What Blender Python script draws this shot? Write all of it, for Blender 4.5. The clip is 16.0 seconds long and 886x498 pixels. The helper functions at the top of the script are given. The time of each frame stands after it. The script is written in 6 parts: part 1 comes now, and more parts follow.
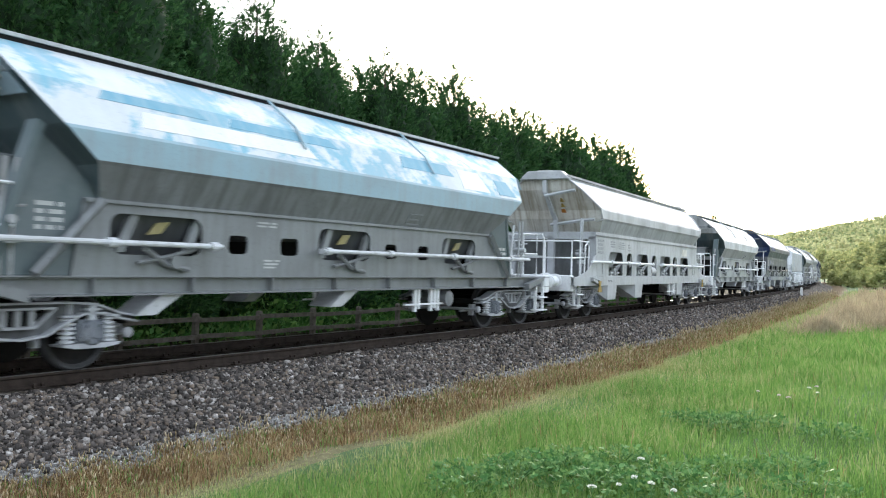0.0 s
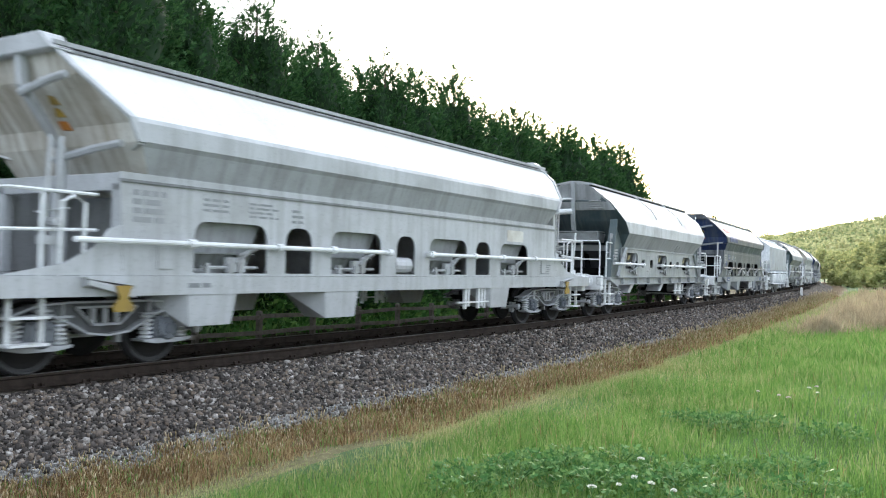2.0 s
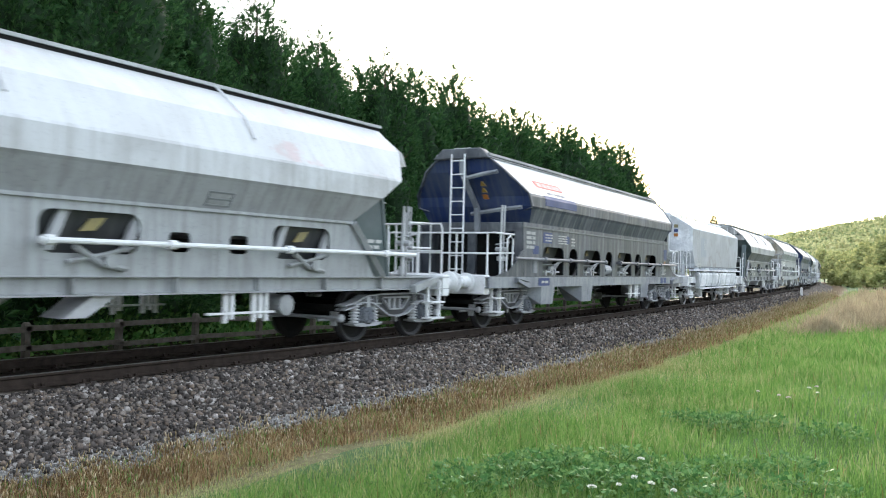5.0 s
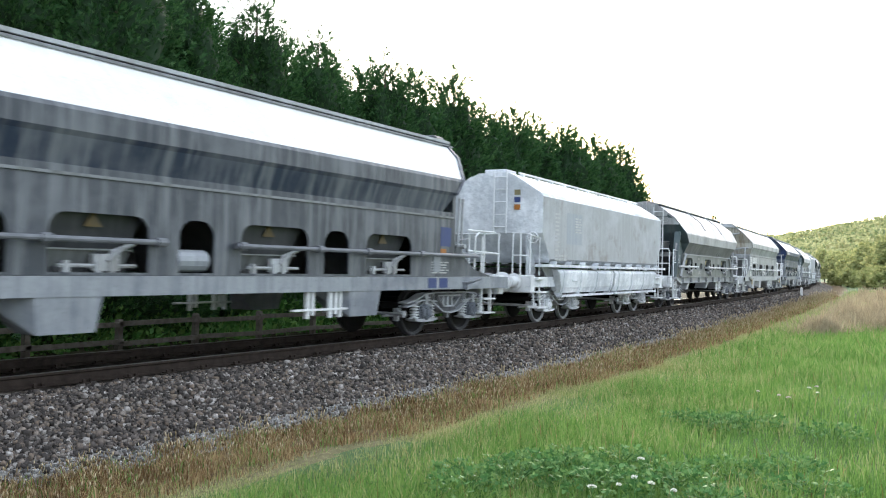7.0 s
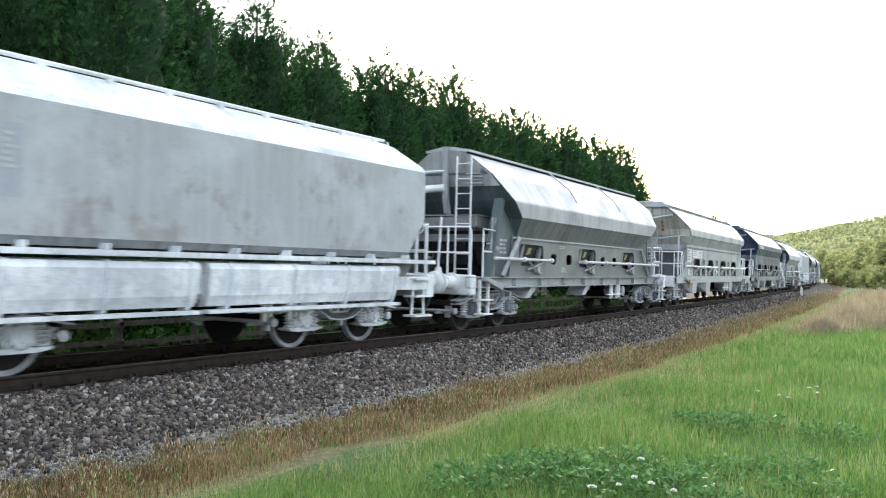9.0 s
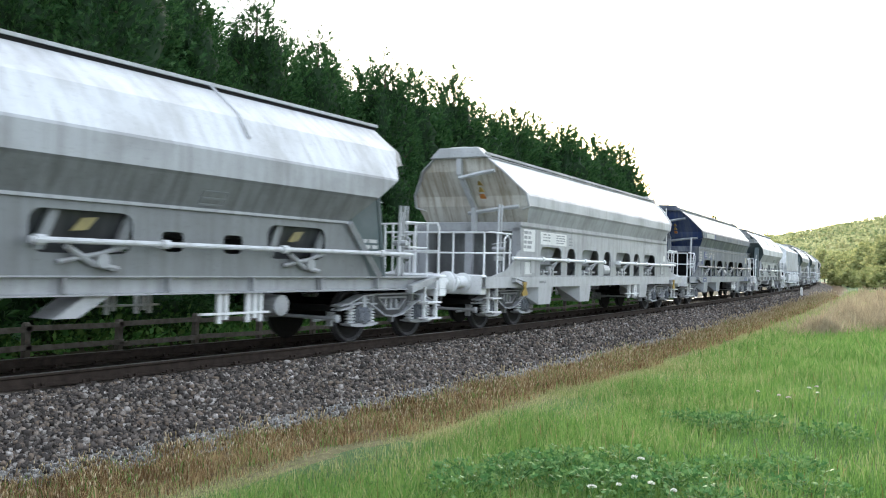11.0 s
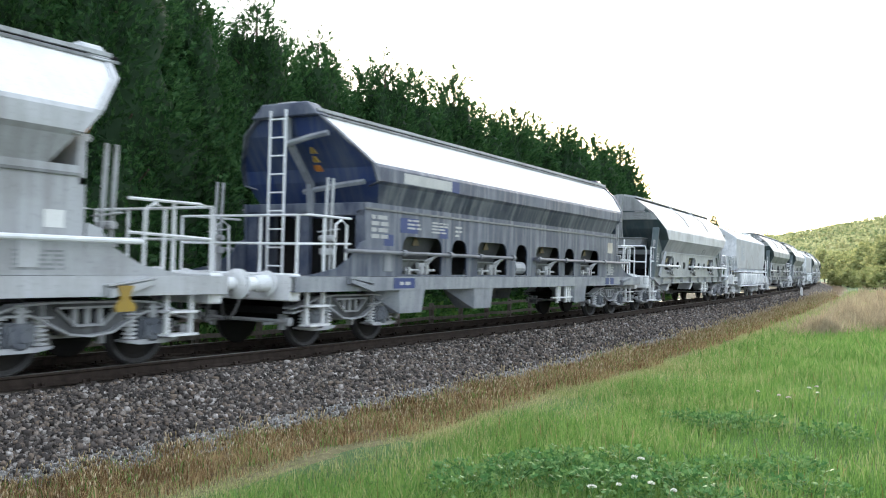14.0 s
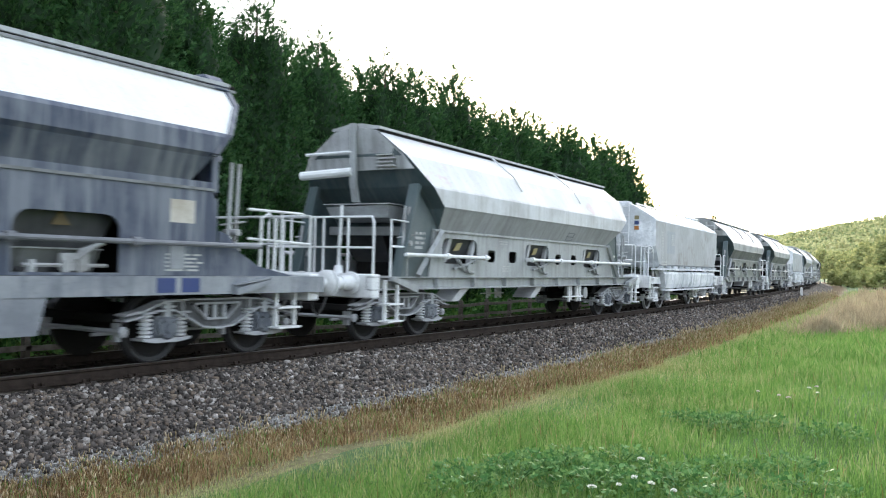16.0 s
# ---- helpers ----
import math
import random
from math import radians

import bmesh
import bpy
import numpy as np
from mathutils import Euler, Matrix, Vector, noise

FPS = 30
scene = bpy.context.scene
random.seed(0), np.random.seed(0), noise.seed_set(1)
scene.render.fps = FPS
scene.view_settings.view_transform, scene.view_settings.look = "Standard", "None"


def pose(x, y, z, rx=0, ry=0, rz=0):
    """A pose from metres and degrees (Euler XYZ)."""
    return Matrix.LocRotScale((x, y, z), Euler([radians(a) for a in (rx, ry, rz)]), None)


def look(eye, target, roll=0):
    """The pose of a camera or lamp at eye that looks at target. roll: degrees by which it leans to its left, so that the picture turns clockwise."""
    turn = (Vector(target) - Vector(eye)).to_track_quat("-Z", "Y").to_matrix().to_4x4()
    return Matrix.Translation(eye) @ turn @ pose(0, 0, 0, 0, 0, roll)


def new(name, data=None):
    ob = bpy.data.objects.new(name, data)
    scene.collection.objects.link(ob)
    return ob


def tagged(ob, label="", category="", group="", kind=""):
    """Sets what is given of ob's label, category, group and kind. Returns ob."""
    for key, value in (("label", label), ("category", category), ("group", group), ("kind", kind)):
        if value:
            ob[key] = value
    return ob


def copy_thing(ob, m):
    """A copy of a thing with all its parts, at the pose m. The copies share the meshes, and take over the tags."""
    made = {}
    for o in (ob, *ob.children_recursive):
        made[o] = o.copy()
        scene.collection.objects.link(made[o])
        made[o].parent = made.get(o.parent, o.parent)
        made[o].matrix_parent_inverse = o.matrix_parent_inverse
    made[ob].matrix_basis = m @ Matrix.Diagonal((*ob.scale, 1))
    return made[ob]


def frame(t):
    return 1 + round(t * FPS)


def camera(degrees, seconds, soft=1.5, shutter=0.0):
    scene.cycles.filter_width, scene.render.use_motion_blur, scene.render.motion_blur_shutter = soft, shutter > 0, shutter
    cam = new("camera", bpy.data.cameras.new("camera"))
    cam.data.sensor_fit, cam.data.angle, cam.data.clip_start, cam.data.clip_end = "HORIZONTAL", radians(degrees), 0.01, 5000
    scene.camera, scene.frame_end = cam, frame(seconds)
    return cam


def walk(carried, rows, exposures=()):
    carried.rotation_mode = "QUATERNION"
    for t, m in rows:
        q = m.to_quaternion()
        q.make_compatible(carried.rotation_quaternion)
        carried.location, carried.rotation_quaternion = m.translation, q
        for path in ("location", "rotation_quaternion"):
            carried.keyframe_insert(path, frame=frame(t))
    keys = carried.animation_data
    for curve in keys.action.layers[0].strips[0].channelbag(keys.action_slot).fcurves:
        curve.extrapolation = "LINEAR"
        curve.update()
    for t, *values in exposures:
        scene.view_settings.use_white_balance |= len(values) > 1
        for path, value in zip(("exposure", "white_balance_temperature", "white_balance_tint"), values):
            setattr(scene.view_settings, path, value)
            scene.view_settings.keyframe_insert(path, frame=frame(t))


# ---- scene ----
cam = camera(54.97, 16.0, soft=1.05, shutter=0.3)
EYE = (0.0, 0.0, 1.38)
AIM = look(EYE, (-52.89, 84.83, 1.38 + 1.93), 1.375)
walk(cam, [(0.0, AIM), (16.0, AIM)], exposures=[(0.0, 1.53), (16.0, 1.53)])

# ---- light ----
SUN_UP, SUN_LEFT = radians(13), radians(19)     # a low sun ahead, behind the tree row
world = bpy.data.worlds.new("sky")
scene.world = world
world.use_nodes = True
wn = world.node_tree.nodes
sky = wn.new("ShaderNodeTexSky")
sky.sky_type, sky.sun_disc = "NISHITA", False
sky.sun_elevation, sky.sun_rotation = SUN_UP, -SUN_LEFT
sky.air_density, sky.dust_density, sky.ozone_density = 1.0, 4.0, 1.0
veil = wn.new("ShaderNodeMix")                   # thin high cloud whitens the sky
veil.data_type = "RGBA"
veil.inputs["Factor"].default_value = 0.6
veil.inputs["B"].default_value = (7.0, 7.9, 9.1, 1)
world.node_tree.links.new(sky.outputs["Color"], veil.inputs["A"])
world.node_tree.links.new(veil.outputs["Result"], wn["Background"].inputs["Color"])
wn["Background"].inputs["Strength"].default_value = 0.12
sun = new("sun", bpy.data.lights.new("sun", "SUN"))
sun.data.energy, sun.data.angle, sun.data.color = 1.5, radians(10), (1.0, 0.93, 0.82)
sun.matrix_world = look((0, 0, 50), (50 * math.sin(SUN_LEFT), -50 * math.cos(SUN_LEFT), 50 - 50 * math.tan(SUN_UP)))

# ---- the line: straight, a short bend, then a wide curve to the left ----
LINE_X, BEND_S, BEND_K, WIDE_S, WIDE_K = -10.07, 12.25, 0.004203, 25.16, 0.000682
SPEED, GAIN = 7.8117, 0.0134


def line(s, u=0.0, z=0.0):
    """Place and heading at s metres along the line, u metres to its side."""
    q = min(max(s - BEND_S, 0), WIDE_S - BEND_S)
    a = BEND_K * q
    x = LINE_X - (1 - math.cos(a)) / BEND_K
    y = min(s, BEND_S) + math.sin(a) / BEND_K
    b = a + WIDE_K * max(0, s - WIDE_S)
    x += (math.cos(b) - math.cos(a)) / WIDE_K
    y += (math.sin(b) - math.sin(a)) / WIDE_K
    return Vector((x + u * math.cos(b), y + u * math.sin(b), z)), b


_ls = np.arange(-200, 700, 0.5)
_lp = np.array([line(float(s))[0][:2] for s in _ls])


def line_x(y):
    """The line's x at a given y."""
    return np.interp(y, _lp[:, 1], _lp[:, 0])


# ---- materials ----
def mat(name, rough=0.6, metal=0.0):
    m = bpy.data.materials.new(name)
    m.use_nodes = True
    b = m.node_tree.nodes["Principled BSDF"]
    b.inputs["Roughness"].default_value, b.inputs["Metallic"].default_value = rough, metal
    return m, m.node_tree, b


def nd(t, kind, **kw):
    n = t.nodes.new(kind)
    for k, v in kw.items():
        if k in n.inputs:
            n.inputs[k].default_value = v
    return n


def coords(t, scale=(1, 1, 1)):
    c = t.nodes.new("ShaderNodeTexCoord")
    m = t.nodes.new("ShaderNodeMapping")
    m.inputs["Scale"].default_value = scale
    t.links.new(c.outputs["Object"], m.inputs["Vector"])
    return m.outputs["Vector"]


def noisy(t, vec, scale, detail=4, rough=0.6):
    n = nd(t, "ShaderNodeTexNoise", Scale=scale, Detail=detail, Roughness=rough)
    t.links.new(vec, n.inputs["Vector"])
    return n.outputs["Fac"]


def ramp(t, fac, stops):
    r = t.nodes.new("ShaderNodeValToRGB")
    e = r.color_ramp.elements
    while len(e) < len(stops):
        e.new(0.5)
    for el, (p, c) in zip(e, stops):
        el.position, el.color = p, (*c, 1) if len(c) == 3 else c
    t.links.new(fac, r.inputs["Fac"])
    return r.outputs["Color"]


def mixc(t, fac, a, b, mode="MIX"):
    n = t.nodes.new("ShaderNodeMix")
    n.data_type, n.blend_type = "RGBA", mode
    for k, v in (("Factor", fac), ("A", a), ("B", b)):
        s = [i for i in n.inputs if i.name == k and (i.type == "RGBA" or k == "Factor")][0]
        if isinstance(v, (int, float)):
            s.default_value = v
        elif isinstance(v, tuple):
            s.default_value = (*v, 1)
        else:
            t.links.new(v, s)
    return [o for o in n.outputs if o.type == "RGBA"][0]


def bump(t, b, height, strength=0.3, dist=0.01):
    n = nd(t, "ShaderNodeBump", Strength=strength, Distance=dist)
    t.links.new(height, n.inputs["Height"])
    t.links.new(n.outputs["Normal"], b.inputs["Normal"])


def paint(name, base, grime, amount=0.5, streak=0.6, rough=0.42, metal=0.0, patch=None, spec=0.5, run=(1.0, 4.2, 0.28), crust=0.18):
    """Weathered paint: run-down streaks, cloudy dirt, specks, and overpainted patches."""
    m, t, b = mat(name, rough, metal)
    b.inputs["Specular IOR Level"].default_value = spec
    runs = noisy(t, coords(t, run), 1.7, 6, 0.68)
    cloud = noisy(t, coords(t), 0.9, 6, 0.65)
    fine = noisy(t, coords(t), 26, 3)
    col = base
    if patch:
        blot = noisy(t, coords(t, (1, 0.75, 0.9)), 1.25, 8, 0.72)
        col = mixc(t, ramp(t, blot, [(patch[1] - 0.035, (0, 0, 0)), (patch[1] + 0.035, (1, 1, 1))]), base, patch[0])
    d1 = ramp(t, runs, [(0.46, (0, 0, 0)), (0.62, (streak,) * 3)])
    d2 = ramp(t, cloud, [(0.44, (0, 0, 0)), (0.64, (amount,) * 3)])
    col = mixc(t, d1, col, grime)
    col = mixc(t, d2, col, grime)
    col = mixc(t, ramp(t, fine, [(0.58, (0, 0, 0)), (0.72, (0.4,) * 3)]), col, tuple(c * 0.5 for c in grime))
    t.links.new(col, b.inputs["Base Color"])
    t.links.new(ramp(t, cloud, [(0.3, (rough - 0.08,) * 3), (0.7, (rough + 0.2,) * 3)]), b.inputs["Roughness"])
    bump(t, b, noisy(t, coords(t), 3.2, 5), crust, 0.02 if crust < 0.3 else 0.06)
    return m


WHITE = paint("white_paint", (0.7, 0.7, 0.69), (0.42, 0.41, 0.385), 0.14, 0.18)
OFFWHITE = paint("off_white_paint", (0.46, 0.47, 0.485), (0.24, 0.235, 0.225), 0.42, 0.4)
CREAM = paint("cream_end_paint", (0.64, 0.62, 0.57), (0.27, 0.21, 0.14), 0.5, 0.7, run=(4.5, 0.25, 0.3))
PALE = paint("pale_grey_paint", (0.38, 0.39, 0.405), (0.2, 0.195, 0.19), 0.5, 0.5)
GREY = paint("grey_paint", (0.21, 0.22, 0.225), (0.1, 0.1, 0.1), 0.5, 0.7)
DUSTY = paint("cement_dusted_paint", (0.35, 0.355, 0.36), (0.5, 0.51, 0.525), 0.75, 0.3, 0.6, patch=((0.27, 0.255, 0.24), 0.56))
CEMENT = paint("cement_crust", (0.82, 0.83, 0.85), (0.38, 0.395, 0.41), 0.5, 0.4, 0.6, patch=((0.62, 0.64, 0.67), 0.5), crust=0.7)
FADEDBLUE = paint("faded_blue_paint", (0.32, 0.345, 0.38), (0.42, 0.43, 0.44), 0.7, 0.5, 0.6)
GREEN = paint("grey_green_paint", (0.05, 0.078, 0.083), (0.14, 0.155, 0.16), 0.45, 0.5, run=(4.5, 0.25, 0.3))
NAVY = paint("navy_paint", (0.018, 0.038, 0.125), (0.1, 0.12, 0.15), 0.45, 0.5, run=(4.5, 0.25, 0.3))
STEELBLUE = paint("streaked_blue_grey_paint", (0.026, 0.036, 0.065), (0.2, 0.21, 0.225), 0.4, 0.8)
SLATE = paint("slate_streaked_paint", (0.04, 0.046, 0.057), (0.175, 0.182, 0.195), 0.5, 0.85)
LIGHTSLATE = paint("light_slate_paint", (0.036, 0.048, 0.085), (0.19, 0.205, 0.235), 0.5, 0.85)
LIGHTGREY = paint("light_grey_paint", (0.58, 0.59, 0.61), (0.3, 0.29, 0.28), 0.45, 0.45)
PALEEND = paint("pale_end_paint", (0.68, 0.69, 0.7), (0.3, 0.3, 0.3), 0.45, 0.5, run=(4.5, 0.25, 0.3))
# Streaked grey set below LIGHTGREY to stand for weak sky light on the sides.
PLATEGREY = paint("weathered_shaded_grey", (0.36, 0.375, 0.385), (0.2, 0.2, 0.195), 0.45, 0.6)
BLUEPATCH = paint("patchy_blue_paint", (0.15, 0.36, 0.46), (0.45, 0.48, 0.5), 0.3, 0.4, patch=((0.56, 0.58, 0.6), 0.485))
OVERBLUE = paint("overpainted_blue", (0.1, 0.3, 0.41), (0.3, 0.42, 0.47), 0.4, 0.4)
PALEBLUE = paint("pale_blue_paint", (0.25, 0.37, 0.43), (0.24, 0.26, 0.26), 0.4, 0.4)
PINKISH = paint("faded_red_over_grey", (0.58, 0.59, 0.6), (0.42, 0.41, 0.4), 0.3, 0.3, patch=((0.55, 0.44, 0.44), 0.6))
FRAME = paint("frame_paint", (0.44, 0.45, 0.465), (0.13, 0.115, 0.1), 0.6, 0.5)
# Web and flanges are one dusty paint; web coloured as shaded, flanges as lit.
BOGIE = paint("shaded_bogie_steel", (0.15, 0.153, 0.16), (0.04, 0.038, 0.036), 0.75, 0.5, 0.8, spec=0.12)
LITEDGE = paint("lit_dusty_flanges", (0.44, 0.45, 0.47), (0.2, 0.195, 0.19), 0.5, 0.3, 0.8, spec=0.12)
AXLEBOX = paint("axle_box_steel", (0.1, 0.11, 0.13), (0.3, 0.31, 0.32), 0.5, 0.3, 0.7, spec=0.2)
STEELROD = paint("worn_steel_rod", (0.13, 0.135, 0.15), (0.3, 0.31, 0.33), 0.4, 0.2, 0.35)
RAILING = paint("railing_paint", (0.78, 0.79, 0.8), (0.34, 0.33, 0.31), 0.35, 0.2)
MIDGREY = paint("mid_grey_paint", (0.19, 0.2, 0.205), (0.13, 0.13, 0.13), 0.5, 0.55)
# Hopper cones near black: the shade behind the openings is in the colour.
SHADOWED = paint("hopper_shade_tone", (0.035, 0.037, 0.04), (0.09, 0.09, 0.09), 0.5, 0.4)
DIRTYSOLE = paint("blue_grey_sole_paint", (0.3, 0.315, 0.335), (0.09, 0.1, 0.13), 0.6, 0.5)
# Near-black steel, with the deep shade beneath the wagons put into its colour.
DARK = paint("shaded_underside", (0.012, 0.012, 0.013), (0.025, 0.022, 0.02), 0.6, 0.3, 0.85, spec=0.12)
TYRE = paint("wheel_steel", (0.018, 0.017, 0.017), (0.032, 0.028, 0.025), 0.5, 0.2, 0.7, spec=0.12)
RIM = paint("worn_tread_steel", (0.08, 0.08, 0.083), (0.045, 0.04, 0.036), 0.4, 0.2, 0.5, 0.3, spec=0.12)
YELLOW = paint("yellow_paint", (0.34, 0.22, 0.03), (0.14, 0.1, 0.05), 0.4, 0.4)
# Triangle yellow, darkened to look shaded inside the skirt openings.
DIMYELLOW = paint("shaded_yellow_paint", (0.11, 0.07, 0.012), (0.05, 0.04, 0.02), 0.5, 0.4)
DULLYELLOW = paint("faded_yellow_plate", (0.27, 0.22, 0.08), (0.14, 0.125, 0.09), 0.5, 0.5)
ORANGE = paint("orange_label", (0.4, 0.14, 0.02), (0.16, 0.09, 0.04), 0.3, 0.3)
REDPAINT = paint("red_label", (0.55, 0.06, 0.05), (0.4, 0.25, 0.22), 0.3, 0.3)
BLUELABEL = paint("blue_label", (0.018, 0.04, 0.16), (0.06, 0.075, 0.13), 0.3, 0.3)
INK = paint("stencil_grey", (0.19, 0.2, 0.21), (0.4, 0.4, 0.4), 0.4, 0.2)
INKW = paint("stencil_white", (0.46, 0.46, 0.45), (0.24, 0.24, 0.24), 0.4, 0.2)
RUBBER = paint("hose_rubber", (0.05, 0.05, 0.05), (0.14, 0.13, 0.12), 0.5, 0.2, 0.8, spec=0.12)


def rusty(name, a, b2, rough=0.8):
    m, t, b = mat(name, rough, 0.0)
    b.inputs["Specular IOR Level"].default_value = 0.15
    t.links.new(ramp(t, noisy(t, coords(t), 7, 6), [(0.3, a), (0.7, b2)]), b.inputs["Base Color"])
    bump(t, b, noisy(t, coords(t), 40, 3), 0.4, 0.005)
    return m


RAILRUST = rusty("rail_rust", (0.022, 0.016, 0.013), (0.046, 0.034, 0.027))
RAILTOP = rusty("rail_head_steel", (0.1, 0.09, 0.085), (0.16, 0.15, 0.14), 0.4)
TIMBER = rusty("sleeper_timber", (0.018, 0.015, 0.012), (0.045, 0.036, 0.028))
FENCEWOOD = rusty("fence_timber", (0.08, 0.07, 0.055), (0.16, 0.145, 0.12))
BARK = rusty("bark", (0.05, 0.038, 0.03), (0.12, 0.095, 0.07), 0.9)


def leafy(name, stops, trans=0.25, rough=0.6, patch=0.8):
    m, t, b = mat(name, rough)
    b.inputs["Specular IOR Level"].default_value = 0.12
    g = t.nodes.new("ShaderNodeNewGeometry")
    big = noisy(t, coords(t), patch, 3)
    add = t.nodes.new("ShaderNodeMath")
    add.operation = "MULTIPLY_ADD"
    add.inputs[1].default_value, add.inputs[2].default_value = 0.65, 0.0
    t.links.new(g.outputs["Random Per Island"], add.inputs[0])
    sub = t.nodes.new("ShaderNodeMath")
    sub.operation = "MULTIPLY_ADD"
    sub.inputs[1].default_value = 0.7
    t.links.new(big, sub.inputs[0])
    t.links.new(add.outputs[0], sub.inputs[2])
    col = ramp(t, sub.outputs[0], stops)
    t.links.new(col, b.inputs["Base Color"])
    tr = t.nodes.new("ShaderNodeBsdfTranslucent")
    t.links.new(col, tr.inputs["Color"])
    mx = t.nodes.new("ShaderNodeMixShader")
    mx.inputs[0].default_value = trans
    t.links.new(b.outputs[0], mx.inputs[1])
    t.links.new(tr.outputs[0], mx.inputs[2])
    t.links.new(mx.outputs[0], t.nodes["Material Output"].inputs["Surface"])
    return m


CONIFER = leafy("conifer_sprays", [(0.25, (0.016, 0.046, 0.017)), (0.6, (0.029, 0.08, 0.026)), (0.95, (0.06, 0.13, 0.042))], 0.35)
CORE = leafy("conifer_inner_shade", [(0.2, (0.008, 0.022, 0.009)), (0.9, (0.018, 0.042, 0.015))], 0.0)
BRAMBLE = leafy("bramble_leaves", [(0.25, (0.03, 0.085, 0.02)), (0.6, (0.06, 0.15, 0.035)), (0.95, (0.12, 0.22, 0.055))])
# Far tree leaves paled towards the hill's tone, haze mixed into the green.
BROADLEAF = leafy("hazed_broad_leaves", [(0.2, (0.17, 0.21, 0.09)), (0.55, (0.3, 0.33, 0.14)), (0.95, (0.46, 0.45, 0.2))], 0.5, 0.6, 0.3)
BUSHLEAF = leafy("bush_leaves", [(0.2, (0.15, 0.19, 0.07)), (0.6, (0.26, 0.29, 0.11)), (0.95, (0.38, 0.38, 0.17))], 0.45)
# Hill greens lightened well past leaf colour to give the haze of distance.
HILLWOOD = leafy("hazed_far_crowns", [(0.3, (0.15, 0.21, 0.1)), (0.5, (0.27, 0.32, 0.15)), (0.7, (0.42, 0.43, 0.21)), (0.95, (0.52, 0.5, 0.27))], 0.4, 0.6, 0.035)
GRASS = leafy("meadow_grass", [(0.2, (0.06, 0.14, 0.03)), (0.6, (0.15, 0.285, 0.065)), (0.9, (0.25, 0.375, 0.105)), (1.0, (0.4, 0.4, 0.19))], 0.35)
PALEGRASS = leafy("yellowing_grass", [(0.2, (0.16, 0.2, 0.06)), (0.55, (0.32, 0.35, 0.13)), (0.95, (0.52, 0.47, 0.25))], 0.35)
WEEDLEAF = leafy("weed_leaves", [(0.2, (0.04, 0.115, 0.035)), (0.6, (0.085, 0.2, 0.06)), (0.95, (0.2, 0.32, 0.11))], 0.3, 0.6, 4.0)
DRYGRASS = leafy("dry_grass", [(0.2, (0.085, 0.044, 0.02)), (0.55, (0.21, 0.125, 0.058)), (0.9, (0.46, 0.34, 0.18))], 0.3, 0.8)
SEED = leafy("grass_seed_heads", [(0.2, (0.26, 0.18, 0.09)), (0.6, (0.42, 0.33, 0.19)), (0.95, (0.6, 0.5, 0.33))], 0.3, 0.8)
SCRUB = leafy("dead_scrub", [(0.2, (0.2, 0.16, 0.105)), (0.6, (0.32, 0.26, 0.175)), (0.95, (0.46, 0.4, 0.27))], 0.55, 0.8)
PETAL = leafy("white_petals", [(0.2, (0.7, 0.7, 0.62)), (0.9, (0.85, 0.84, 0.8))], 0.3)
PINK = leafy("pink_petals", [(0.2, (0.5, 0.32, 0.42)), (0.9, (0.75, 0.62, 0.66))], 0.3)


def stone_mat(name, stops):
    m, t, b = mat(name, 0.75)
    b.inputs["Specular IOR Level"].default_value = 0.2
    g = t.nodes.new("ShaderNodeNewGeometry")
    col = ramp(t, g.outputs["Random Per Island"], stops)
    col = mixc(t, ramp(t, noisy(t, coords(t), 45, 4), [(0.4, (0, 0, 0)), (0.7, (0.7,) * 3)]), col, (0.06, 0.055, 0.05))
    t.links.new(col, b.inputs["Base Color"])
    bump(t, b, noisy(t, coords(t), 90, 3), 0.4, 0.004)
    return m


def bed_mat():
    m, t, b = mat("ballast_bed", 0.9)
    b.inputs["Specular IOR Level"].default_value = 0.1
    v = t.nodes.new("ShaderNodeTexVoronoi")
    v.inputs["Scale"].default_value = 17
    t.links.new(coords(t), v.inputs["Vector"])
    tone = t.nodes.new("ShaderNodeSeparateColor")
    t.links.new(v.outputs["Color"], tone.inputs[0])
    col = ramp(t, tone.outputs[0], [(0.0, (0.02, 0.018, 0.016)), (0.5, (0.12, 0.107, 0.097)), (0.85, (0.24, 0.2, 0.165)), (1.0, (0.36, 0.34, 0.32))])
    col = mixc(t, ramp(t, noisy(t, coords(t), 0.5, 4), [(0.4, (0, 0, 0)), (0.7, (0.5,) * 3)]), col, (0.25, 0.195, 0.145))
    t.links.new(col, b.inputs["Base Color"])
    bump(t, b, v.outputs["Distance"], 1.0, 0.05)
    return m


def soil_mat():
    m, t, b = mat("meadow_soil", 0.95)
    big = noisy(t, coords(t), 0.35, 5)
    fine = noisy(t, coords(t), 14, 4)
    a = ramp(t, big, [(0.3, (0.035, 0.085, 0.016)), (0.6, (0.06, 0.135, 0.027)), (0.8, (0.1, 0.16, 0.04))])
    t.links.new(mixc(t, ramp(t, fine, [(0.4, (0, 0, 0)), (0.7, (0.6,) * 3)]), a, (0.045, 0.055, 0.02)), b.inputs["Base Color"])
    bump(t, b, fine, 0.8, 0.06)
    return m


def gritty(name, a, c, scale=30):
    m, t, b = mat(name, 0.95)
    b.inputs["Specular IOR Level"].default_value = 0.1
    t.links.new(ramp(t, noisy(t, coords(t), scale, 5, 0.7), [(0.3, a), (0.7, c)]), b.inputs["Base Color"])
    bump(t, b, noisy(t, coords(t), scale, 4), 0.7, 0.03)
    return m


